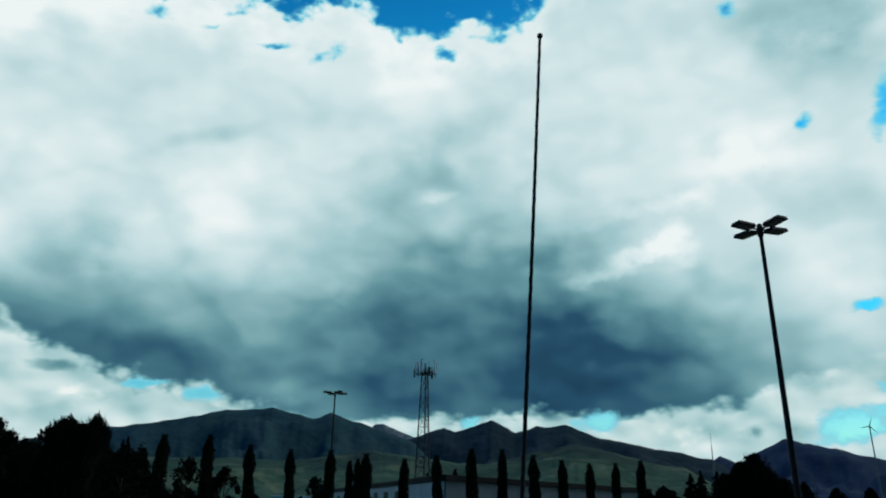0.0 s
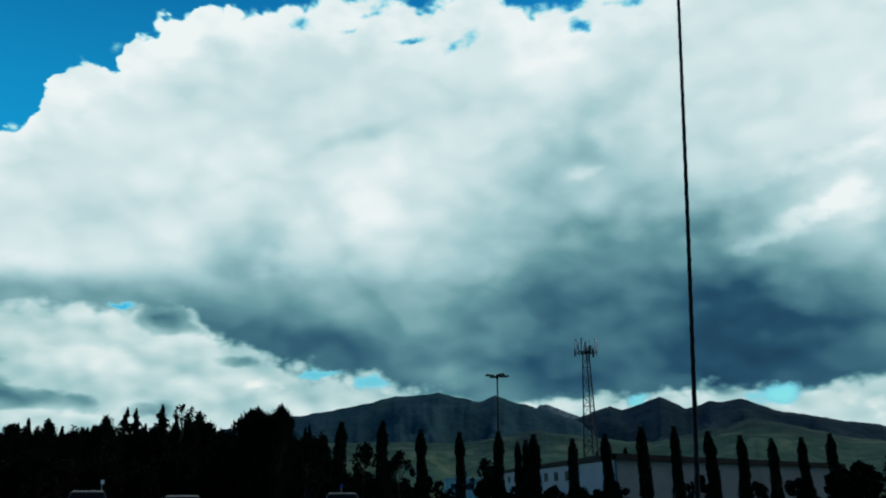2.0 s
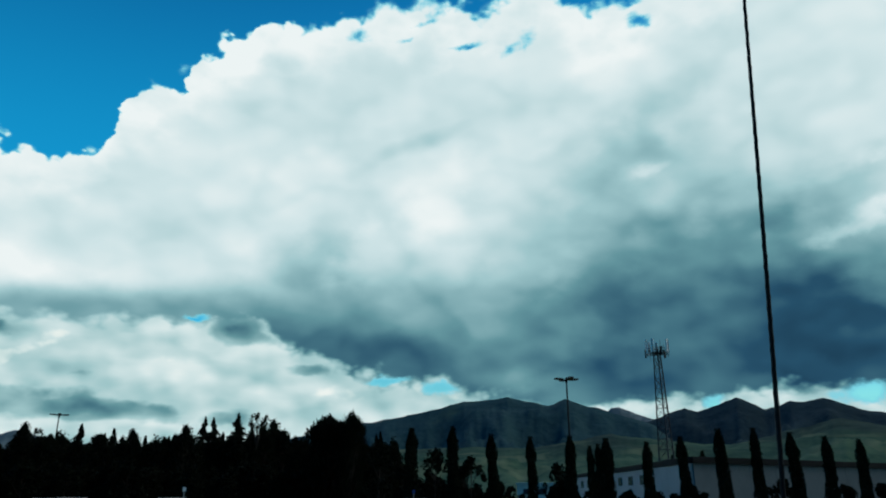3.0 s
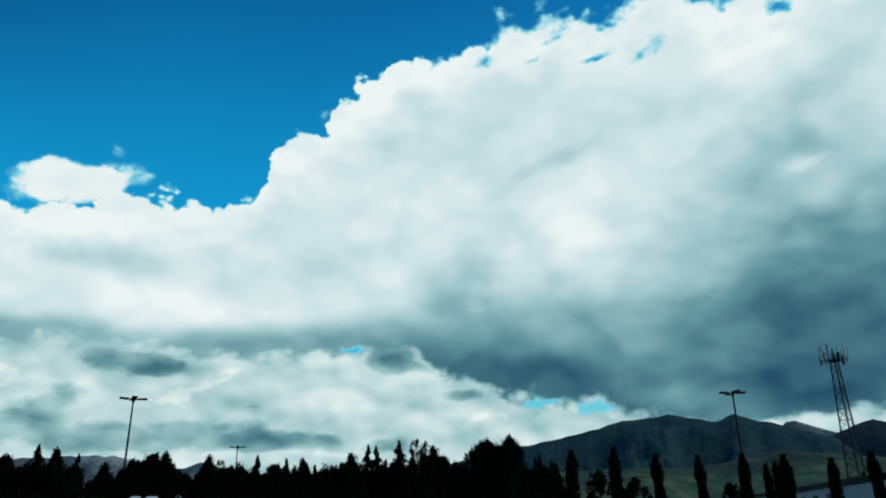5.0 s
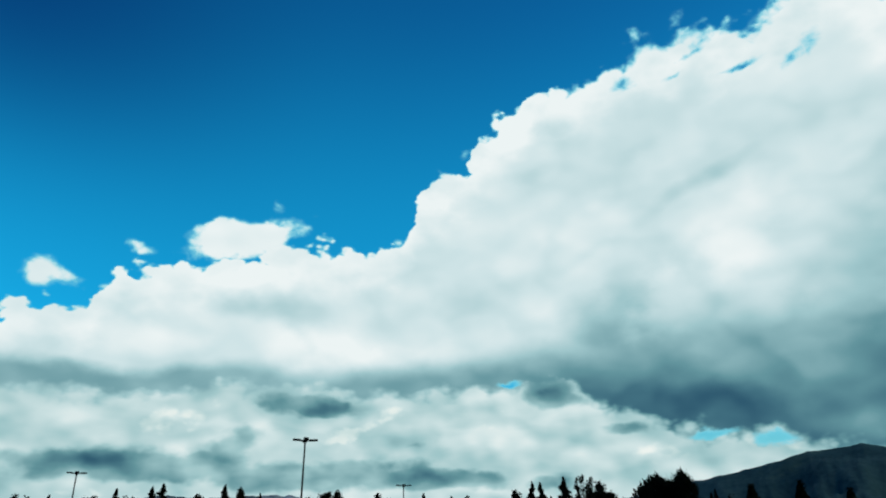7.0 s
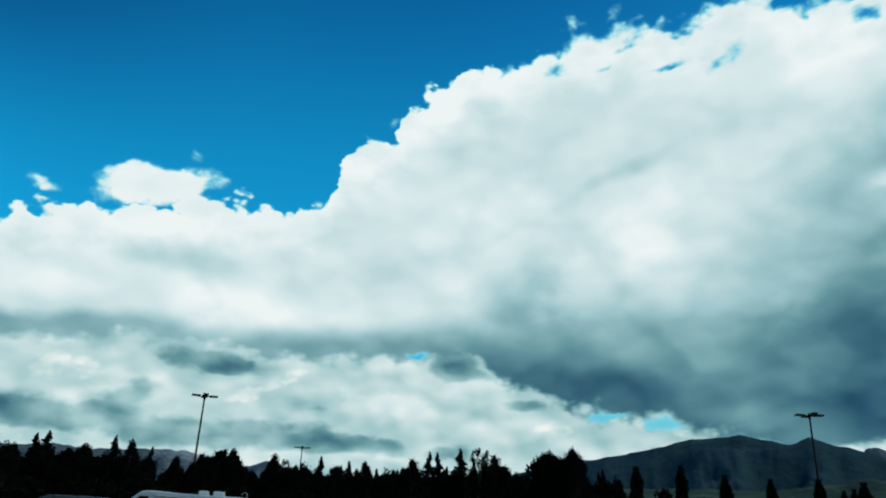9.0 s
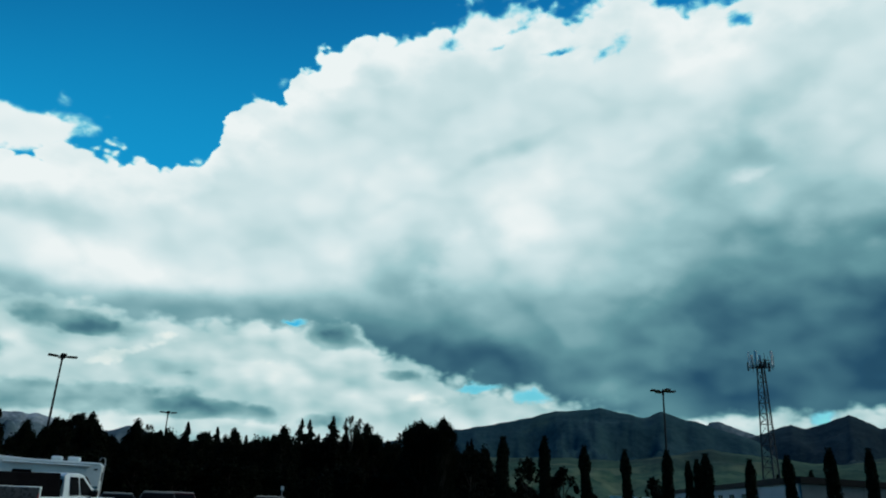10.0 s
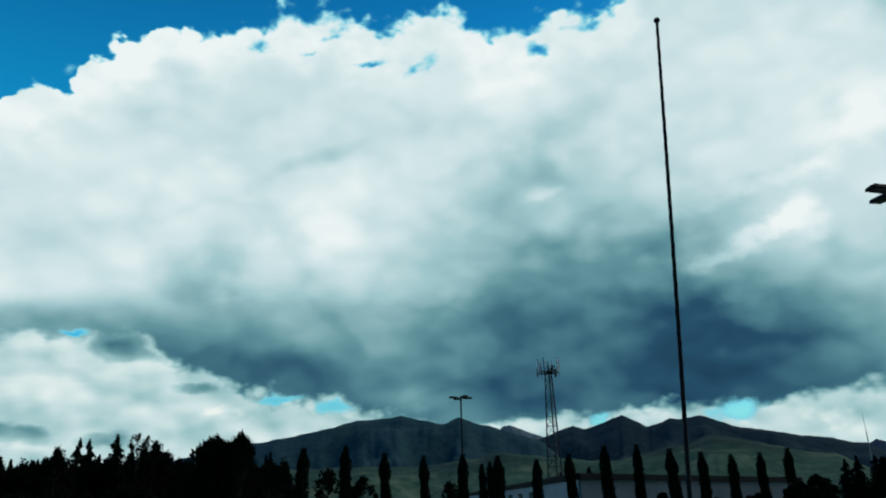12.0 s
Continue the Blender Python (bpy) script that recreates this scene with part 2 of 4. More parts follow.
    low = w.math("SUBTRACT", low, w.math("MULTIPLY", shade, w.math("MULTIPLY_ADD", lit, -0.6, 1.0)))
    crisp = w.math("ADD", w.math("SUBTRACT", fh, along(BASE, 1, fb)), w.math("MULTIPLY_ADD", billow, -1.2, w.math("MULTIPLY", knob, -0.5)))
    light = w.node("ShaderNodeMix", data_type="FLOAT")
    inside = w.fit(crisp, -0.75, 0.45, 0.0, 1.0)
    w.put(light.inputs[0], inside)
    w.put(light.inputs[2], low)
    w.put(light.inputs[3], high)
    light = light.outputs[0]
    # soft swells over the whole, leaning with the wind, and a few folds
    lean = w.node("ShaderNodeMapping", vector_type="POINT")
    w.put(lean.inputs[0], w.vec("ADD", flat, w.vec("SCALE", drift, scale=0.8)))
    lean.inputs["Rotation"].default_value, lean.inputs["Scale"].default_value = (0, 0, radians(-24)), (0.055, 0.13, 1.0)
    swell = w.math("SUBTRACT", w.noise(lean.outputs[0], 1.0, 2.0, 0.4), 0.5)
    light = w.math("MULTIPLY_ADD", swell, 0.20, light)
    fold = w.math("ABSOLUTE", w.math("MULTIPLY_ADD", w.noise(w.vec("ADD", tall, w.vec("SCALE", curl, scale=0.007)), 9.0, 2.0, 0.45), 2.0, -1.0))
    light = w.math("MULTIPLY_ADD", w.fit(fold, 0.0, 0.30, -0.6, 0.4), 0.05, light)
    for size, shift, bank_part, low_part in ((8.0, 0.045, 0.09, 0.12), (17.0, 0.022, 0.05, 0.24)):
        lit_side = cells(w.vec("ADD", swirl, (0.5 * shift, 0.0, shift)), size, 1.0, 0.4)
        relief = w.math("SUBTRACT", lit_side, cells(swirl, size, 1.0, 0.4))
        light = w.math("MULTIPLY_ADD", relief, w.math("MULTIPLY_ADD", inside, bank_part - low_part, low_part), light)
    cloud = w.ramp(light, [(0.0, srgb(18, 44, 66)), (0.16, srgb(38, 79, 104)), (0.28, srgb(68, 114, 130)), (0.4, srgb(99, 148, 157)), (0.62, srgb(159, 198, 203)), (0.84, srgb(206, 227, 230)), (1.0, srgb(236, 244, 244))])
    # low cloud seen through more air is creamier where it is lit
    cream = w.mix(w.math("MULTIPLY", w.math("MULTIPLY_ADD", lit, 0.5, 0.5), w.math("SUBTRACT", 1.0, inside)), (1, 1, 1, 1), (1.0, 0.99, 0.945, 1))
    cloud = w.vec("SCALE", w.mix(1.0, cloud, cream, "MULTIPLY"), scale=10.0)
    sky = w.node("ShaderNodeTexSky", sky_type="NISHITA", sun_disc=False)
    sky.sun_elevation, sky.sun_rotation = radians(SUN_HEIGHT), radians(SUN_BEARING)
    sky.air_density, sky.dust_density, sky.ozone_density = 1.0, 0.3, 2.0
    deep = w.mix(w.fit(height, 4.0, 16.0, 0.0, 1.0), (0.6, 1.2, 1.0, 1), (0.05, 1.36, 1.62, 1))
    deep = w.mix(w.fit(height, 24.0, 46.0, 0.0, 1.0), deep, (0.03, 0.62, 1.0, 1))
    # deepest at a right angle to the sun
    deep = w.mix(w.math("MULTIPLY", w.fit(bearing, -50.0, -82.0, 0.0, 1.0), w.fit(height, 20.0, 40.0, 0.0, 1.0)), deep, (0.02, 0.34, 0.70, 1))
    blue = w.mix(1.0, sky.outputs[0], deep, "MULTIPLY")
    back = w.node("ShaderNodeBackground")
    veil = w.vec("SCALE", srgb(120, 208, 226)[:3], scale=10.0)
    thin = w.mix(w.fit(amount, 0.0, 0.6, 0.0, 1.0), blue, veil)
    w.put(back.inputs[0], w.mix(w.fit(amount, 0.3, 0.95, 0.0, 1.0), thin, cloud))
    back.inputs[1].default_value = 0.1
    w.put(w.node("ShaderNodeOutputWorld").inputs[0], back.outputs[0])


make_sky()
sun = new("sun", bpy.data.lights.new("sun", "SUN"))
sun.data.energy, sun.data.angle, sun.data.color = 0.7, radians(12), (1.0, 0.95, 0.88)
sun.matrix_world = look((0, 0, 60), Vector((0, 0, 60)) - Vector((math.sin(radians(SUN_BEARING)) * math.cos(radians(SUN_HEIGHT)), math.cos(radians(SUN_BEARING)) * math.cos(radians(SUN_HEIGHT)), math.sin(radians(SUN_HEIGHT)))))


# ---- materials ----
def surface(name, a, b, scale=1.0, rough=0.8, metal=0.0, bump=0.0, grain=8.0, wear=None, each=0.0, gloss=0.5):
    """Two colours mottled at two scales, with fine relief; wear: a third colour in patches; each: spread between pieces."""
    m = bpy.data.materials.new(name)
    m.use_nodes = True
    m.node_tree.nodes.clear()
    t = Tree(m.node_tree)
    at = t.node("ShaderNodeTexCoord").outputs["Object"]
    big, small = t.noise(at, scale, 5.0, 0.6), t.noise(at, scale * grain, 4.0, 0.65)
    mottle = t.fit(t.math("MULTIPLY_ADD", small, 0.45, t.math("MULTIPLY", big, 0.55)), 0.32, 0.68, 0.0, 1.0)
    if each:
        mottle = t.math("MULTIPLY_ADD", t.math("SUBTRACT", t.node("ShaderNodeObjectInfo").outputs["Random"], 0.5), each, mottle, clamp=True)
    colour = t.mix(mottle, (*a, 1), (*b, 1))
    if wear:
        colour = t.mix(t.fit(t.noise(at, scale * 0.45, 6.0, 0.7), 0.55, 0.7, 0.0, 0.85), colour, (*wear, 1))
    p = t.node("ShaderNodeBsdfPrincipled")
    t.put(p.inputs["Base Color"], colour)
    t.put(p.inputs["Roughness"], t.fit(small, 0.3, 0.7, max(rough - 0.08, 0.02), min(rough + 0.08, 1.0)))
    p.inputs["Metallic"].default_value, p.inputs["Specular IOR Level"].default_value = metal, gloss
    if bump:
        n = t.node("ShaderNodeBump")
        n.inputs["Strength"].default_value, n.inputs["Distance"].default_value = 0.6, bump
        t.put(n.inputs["Height"], small)
        t.put(p.inputs["Normal"], n.outputs[0])
    t.put(t.node("ShaderNodeOutputMaterial").inputs[0], p.outputs[0])
    return m


def foliage(name, a, b):
    """Leaves: colour varies from clump to clump and from tree to tree."""
    m = bpy.data.materials.new(name)
    m.use_nodes = True
    m.node_tree.nodes.clear()
    t = Tree(m.node_tree)
    leaf = t.node("ShaderNodeNewGeometry").outputs["Random Per Island"]
    own = t.node("ShaderNodeObjectInfo").outputs["Random"]
    patch = t.noise(t.node("ShaderNodeTexCoord").outputs["Object"], 0.7, 3.0)
    f = t.math("MULTIPLY_ADD", leaf, 0.5, t.math("MULTIPLY_ADD", own, 0.3, t.math("MULTIPLY_ADD", patch, 0.6, -0.25)), clamp=True)
    p = t.node("ShaderNodeBsdfPrincipled")
    t.put(p.inputs["Base Color"], t.mix(f, (*a, 1), (*b, 1)))
    p.inputs["Roughness"].default_value = 0.75
    p.inputs["Specular IOR Level"].default_value = 0.06
    t.put(t.node("ShaderNodeOutputMaterial").inputs[0], p.outputs[0])
    return m


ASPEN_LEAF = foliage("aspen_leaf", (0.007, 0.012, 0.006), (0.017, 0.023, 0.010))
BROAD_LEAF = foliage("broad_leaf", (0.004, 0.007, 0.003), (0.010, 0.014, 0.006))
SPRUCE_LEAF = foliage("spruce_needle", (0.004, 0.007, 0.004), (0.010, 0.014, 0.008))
BARK = surface("bark", (0.03, 0.025, 0.02), (0.07, 0.06, 0.05), 3.0, 0.9, bump=0.02, gloss=0.04)
ASPHALT = surface("asphalt", (0.04, 0.04, 0.042), (0.065, 0.064, 0.062), 0.3, 0.9, bump=0.004, grain=90, wear=(0.03, 0.03, 0.032))
GRASS = surface("grass", (0.03, 0.05, 0.018), (0.07, 0.09, 0.035), 0.05, 0.95, bump=0.05, grain=40, wear=(0.1, 0.09, 0.05), gloss=0.04)
# Haze blue is put into these colours, and sunlit patches into the forest's.
HAZED_FOREST = surface("hazed_forest", (0.014, 0.048, 0.058), (0.038, 0.088, 0.096), 0.004, 0.95, bump=8.0, grain=9, wear=(0.058, 0.104, 0.082), gloss=0.04)
HAZED_ROCK = surface("hazed_rock", (0.010, 0.027, 0.036), (0.026, 0.052, 0.062), 0.005, 0.95, bump=10.0, grain=7, gloss=0.04)
HAZED_BLUE = surface("hazed_blue", (0.020, 0.038, 0.075), (0.038, 0.064, 0.105), 0.004, 0.95, bump=4.0, grain=7, gloss=0.04)
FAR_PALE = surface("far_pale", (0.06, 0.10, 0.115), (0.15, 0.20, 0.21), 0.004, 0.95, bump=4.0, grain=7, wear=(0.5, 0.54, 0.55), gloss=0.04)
def slope_material():
    """Meadow on the lower slopes that breaks up into dark forest higher up."""
    m = bpy.data.materials.new("meadow_slope")
    m.use_nodes = True
    m.node_tree.nodes.clear()
    t = Tree(m.node_tree)
    spot = t.node("ShaderNodeTexCoord").outputs["Object"]
    xyz = t.node("ShaderNodeSeparateXYZ")
    t.put(xyz.inputs[0], spot)
    wide, close = t.noise(spot, 0.0035, 5.0, 0.6), t.noise(spot, 0.02, 5.0, 0.65)
    green = t.mix(t.fit(close, 0.35, 0.65, 0.0, 1.0), (0.032, 0.076, 0.052, 1), (0.068, 0.124, 0.074, 1))
    wood = t.mix(t.fit(close, 0.35, 0.65, 0.0, 1.0), (0.014, 0.034, 0.032, 1), (0.032, 0.06, 0.048, 1))
    # pale sunlit patches painted into the colour, drawn out along the slope
    drawn = t.noise(t.vec("MULTIPLY", spot, (0.6, 0.6, 2.6)), 0.007, 4.0, 0.55, 0.8)
    sun_patch = t.fit(drawn, 0.52, 0.68, 0.0, 0.8)
    green = t.mix(sun_patch, green, (0.13, 0.17, 0.10, 1))
    wood = t.mix(t.math("MULTIPLY", sun_patch, 0.6), wood, (0.12, 0.15, 0.08, 1))
    up = t.math("MULTIPLY_ADD", wide, 240.0, t.math("MULTIPLY_ADD", close, 70.0, xyz.outputs[2]))
    p = t.node("ShaderNodeBsdfPrincipled")
    t.put(p.inputs["Base Color"], t.mix(t.fit(up, 225.0, 330.0, 0.0, 1.0), green, wood))
    p.inputs["Roughness"].default_value, p.inputs["Specular IOR Level"].default_value = 0.95, 0.04
    t.put(t.node("ShaderNodeOutputMaterial").inputs[0], p.outputs[0])
    return m


MEADOW = slope_material()
STEEL = surface("galvanised_steel", (0.22, 0.23, 0.24), (0.34, 0.35, 0.36), 2.0, 0.5, 0.8)
DARK_PAINT = surface("dark_bronze_paint", (0.008, 0.008, 0.008), (0.018, 0.017, 0.016), 2.0, 0.6, bump=0.001, gloss=0.2)
BLACK = surface("black_plastic", (0.006, 0.006, 0.007), (0.012, 0.012, 0.013), 30.0, 0.6, gloss=0.2)


# ---- building blocks ----
def at(bearing, distance, z=0.0):
    return Vector((distance * math.sin(radians(bearing)), distance * math.cos(radians(bearing)), z))


def lift(height, distance):
    """Height above the ground of what stands at that angle above the eye."""
    return EYE + distance * math.tan(radians(height))


def thing(name, label, category, place=(0, 0, 0), turn=0.0, group="", kind=""):
    ob = new(name)
    ob.empty_display_size = 0.2
    ob.matrix_basis = pose(*place, 0, 0, turn)
    return tagged(ob, label, category, group, kind)


def part(name, bm, material, parent, label=""):
    me = bpy.data.meshes.new(name)
    bm.to_mesh(me)
    bm.free()
    me.materials.append(material)
    ob = new(name, me)
    ob.parent = parent
    return tagged(ob, label)


def mesh_part(name, verts, faces, material, parent, label="", smooth=False):
    me = bpy.data.meshes.new(name)
    me.from_pydata(verts, [], faces)
    if smooth:
        me.polygons.foreach_set("use_smooth", [True] * len(me.polygons))
    me.materials.append(material)
    ob = new(name, me)
    if parent:
        ob.parent = parent
    return tagged(ob, label)


def box(bm, size, place, turn=0.0, bevel=0.0, tilt=0.0):
    r = bmesh.ops.create_cube(bm, size=1.0, matrix=pose(*place, tilt, 0, turn) @ Matrix.Diagonal((*size, 1)))
    if bevel:
        edges = list({e for v in r["verts"] for e in v.link_edges})
        bmesh.ops.bevel(bm, geom=edges, offset=bevel, segments=2, affect="EDGES", profile=0.6)
    return bm


def tube(bm, a, b, ra, rb, sides=8):
    a, b = Vector(a), Vector(b)
    d = b - a
    m = Matrix.Translation((a + b) / 2) @ d.to_track_quat("Z", "Y").to_matrix().to_4x4()
    bmesh.ops.create_cone(bm, cap_ends=True, segments=sides, radius1=ra, radius2=rb, depth=d.length, matrix=m)
    return bm


# ---- ground and far land ----
def make_ground():
    verts, faces, rings = [], [], (0, 15, 40, 80, 160, 320, 640, 1200, 2400, 4900)
    n = 72
    for r in rings[1:]:
        for i in range(n):
            a = 2 * math.pi * i / n
            verts.append((r * math.sin(a), r * math.cos(a), -0.01 * (r > 3000)))
    verts.append((0, 0, 0))
    for i in range(n):
        faces.append((len(verts) - 1, (i + 1) % n, i))
    for k in range(len(rings) - 2):
        for i in range(n):
            j = (i + 1) % n
            faces.append((k * n + i, k * n + j, (k + 1) * n + j, (k + 1) * n + i))
    tagged(mesh_part("ground", verts, faces, GRASS, None), "dry green grass reaching to the hills", "ground", kind="structure")
    bm = bmesh.new()
    box(bm, (130, 100, 0.06), (-25, 0, 0.0))
    lot = part("parking_lot", bm, ASPHALT, None)
    tagged(lot, "worn grey asphalt of a large car park", "parking lot", kind="structure")


make_ground()


def ridge(name, label, material, distance, spread, summits, run=900.0, rough=0.12, seed=0.0, foot=0.5):
    """A range of hills: summits as bearing, height in degrees, fall to either side in degrees a degree."""
    a0, a1 = spread
    cols, rows = int((a1 - a0) / 0.14), 26
    verts, faces = [], []
    for i in range(cols + 1):
        a = a0 + (a1 - a0) * i / cols
        crest = [e - (l * (s - a) if a < s else r * (a - s)) for s, e, l, r in summits]
        top = max(crest)
        top += math.log(sum(math.exp((c - top) / 0.06) for c in crest)) * 0.06 - 0.03
        top += rough * noise.fractal((a * 0.8 + seed, seed, 0.3), 0.9, 2.1, 6)
        end = min(1.0, (a - a0) / 4, (a1 - a) / 4)
        top = max(lift(top, distance) * (0.4 + 0.6 * end), 8.0)
        for k in range(rows + 1):
            s = k / (rows - 4)
            d = distance + (s - 1) * run
            g = at(a, d) / (0.16 * run)
            spur = noise.fractal((g.x + seed, g.y + seed, 1.7), 0.9, 2.1, 5)
            if s <= 1:
                z = top * (s ** 1.25 * (1 - 0.25 * math.sin(math.pi * s)) + 0.30 * spur * max(math.sin(math.pi * min(s, 1)), 0.0) ** 0.8)
                z = min(z, top * (d / distance) * (0.86 + 0.14 * s ** 3))
            else:
                z = top * (1 - (s - 1) * 2.2)
            p = at(a, d)
            verts.append((p.x, p.y, max(z, 0) - (3.0 if k == 0 else 0.0)))
    for i in range(cols):
        for k in range(rows):
            q = i * (rows + 1) + k
            faces.append((q, q + rows + 1, q + rows + 2, q + 1))
    tagged(mesh_part(name, verts, faces, material, None, smooth=True), label, "mountain", kind="structure")


ridge("hill_range", "dark rounded mountain ridge under heavy cloud", HAZED_FOREST, 3300, (-40, 2), [(-12.9, 7.2, 0.2, 0.24), (-14.6, 7.0, 0.2, 0.2), (-16.2, 6.85, 0.29, 0.2), (-8.4, 6.95, 0.4, 0.32), (-24, 5.3, 0.24, 0.08), (-33, 3.4, 0.1, 0.1)], 1300, 0.10, 3.1)
ridge("peak_range", "dark blue-grey rocky mountain peaks", HAZED_ROCK, 3900, (-8, 24), [(0.3, 6.1, 0.35, 0.6), (3.9, 6.7, 0.38, 0.55), (7.4, 6.25, 0.33, 0.2), (9.5, 6.35, 0.2, 0.42), (16.9, 3.8, 0.05, 0.16)], 1500, 0.11, 7.7)
ridge("blue_range", "hazy blue mountain far to the side", HAZED_BLUE, 4400, (14, 48), [(24.8, 5.1, 0.5, 0.25), (20.45, 4.0, 0.5, 0.5), (35, 3.9, 0.15, 0.1), (42, 3.6, 0.1, 0.1)], 1200, 0.12, 11.9)
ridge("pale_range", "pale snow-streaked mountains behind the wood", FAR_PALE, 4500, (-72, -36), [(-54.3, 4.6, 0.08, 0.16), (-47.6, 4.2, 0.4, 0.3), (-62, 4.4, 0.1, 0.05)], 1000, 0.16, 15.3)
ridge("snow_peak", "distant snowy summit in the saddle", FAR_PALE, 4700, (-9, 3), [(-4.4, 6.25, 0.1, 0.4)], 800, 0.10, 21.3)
ridge("green_foothill", "pale green meadow slopes below the mountains", MEADOW, 2100, (-34, 22), [(-15, 3.5, 0.03, 0.05), (-5.2, 4.3, 0.16, 0.12), (10.4, 4.95, 0.22, 0.26), (16, 3.4, 0.1, 0.1)], 1300, 0.10, 27.3)


# ---- trees ----
def leaf_mesh(name, points, size, stretch, rng, material, parent, droop=0.0):
    """Many small leaf blades or clumps, each a bent pair of faces."""
    n = len(points)
    a = rng.normal(size=(n, 3))
    a[:, 2] -= droop
    a /= np.linalg.norm(a, axis=1)[:, None]
    b = np.cross(a, rng.normal(size=(n, 3)))
    b /= np.linalg.norm(b, axis=1)[:, None]
    s = size * rng.uniform(0.6, 1.4, (n, 1))
    a, b = a * s * stretch, b * s / stretch
    up = np.cross(a, b) / np.maximum(s, 1e-4) * 0.35
    verts = np.stack([points - a, points - b + up, points + a, points + b + up], 1).reshape(-1, 3)
    i = np.arange(n) * 4
    faces = np.concatenate([np.stack([i, i + 1, i + 2], 1), np.stack([i, i + 2, i + 3], 1)])
    return mesh_part(name, verts.tolist(), faces.tolist(), material, parent)


def trunk_part(parent, height, radius, limbs, rng):
    bm = bmesh.new()
    knots = [Vector((rng.normal() * 0.012 * height * k / 4, rng.normal() * 0.012 * height * k / 4, height * k / 4)) for k in range(5)]
    knots[0].xy = (0, 0)
    for k in range(4):
        tube(bm, knots[k], knots[k + 1], radius * (1 - 0.22 * k), radius * (1 - 0.22 * (k + 1)), 7)
    for p, q in limbs:
        tube(bm, p, q, radius * 0.35, radius * 0.08, 5)
    return part("trunk", bm, BARK, parent)


def columnar_aspen(label, seed):
    """Six metres tall, slim as a column."""
    rng = np.random.default_rng(seed)
    tree = thing("columnar_aspen", label, "tree", group="row of slim aspens")
    n = 6500
    z = rng.beta(1.15, 1.1, n)
    ang = rng.uniform(0, 2 * np.pi, n)
    swell = np.array([noise.noise((math.cos(g) * 1.3 + seed, math.sin(g) * 1.3, h * 7 + seed)) for g, h in zip(ang, z)])
    r = 0.45 * np.clip(np.minimum(1.0, (1 - z) * 7.0) ** 0.55, 0.05, 1) * (1.06 - 0.28 * z) * np.minimum(1.0, 0.5 + z * 4) * (1 + 0.5 * swell)
    r *= rng.uniform(0.25, 1, n) ** 0.5
    sway = 0.06 * np.sin(z * 5 + seed)
    pts = np.stack([np.cos(ang) * r + sway, np.sin(ang) * r, 0.25 + z * 5.7], 1)
    tips = np.stack([rng.normal(0, 0.1, 120), rng.normal(0, 0.1, 120), rng.uniform(5.5, 6.1, 120)], 1)
    limbs = [(Vector((0, 0, h)), Vector((0.35 * math.cos(h * 9), 0.35 * math.sin(h * 9), h + 0.6))) for h in np.linspace(0.6, 5.0, 12)]
    trunk_part(tree, 5.6, 0.07, limbs, rng)
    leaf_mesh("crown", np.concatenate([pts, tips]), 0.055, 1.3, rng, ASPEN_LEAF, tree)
    return tree


def spruce(label, seed):
    """Nine metres tall, with drooping whorls."""
    rng = np.random.default_rng(seed)
    tree = thing("spruce", label, "tree", group="conifers of the wood")
    pts, limbs = [], []
    for k in range(38):
        f = k / 37
        h = 0.6 + 8.2 * f ** 0.9
        reach = (2.0 * (1 - f) ** 0.75 + 0.1) * rng.uniform(0.75, 1.15)
        for j in range(int(9 - 4 * f)):
            g = rng.uniform(0, 2 * np.pi)
            own = reach * rng.uniform(0.6, 1.2)
            s = rng.uniform(0.08, 1, int(26 * own) + 7)
            x = np.stack([np.cos(g) * own * s, np.sin(g) * own * s, h - 0.42 * own * s + 0.2 * own * s ** 2], 1)
            pts.append(x + rng.normal(0, 0.07, x.shape) * (0.4 + own * 0.5))
            if j < 2 and k % 2 == 0:
                limbs.append((Vector((0, 0, h)), Vector((math.cos(g) * own, math.sin(g) * own, h - 0.25 * own))))
    pts.append(np.stack([rng.normal(0, 0.03, 60), rng.normal(0, 0.03, 60), rng.uniform(8.4, 9.1, 60)], 1))
    trunk_part(tree, 8.9, 0.13, limbs, rng)
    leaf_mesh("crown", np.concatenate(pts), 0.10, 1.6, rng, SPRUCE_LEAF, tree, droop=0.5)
    return tree


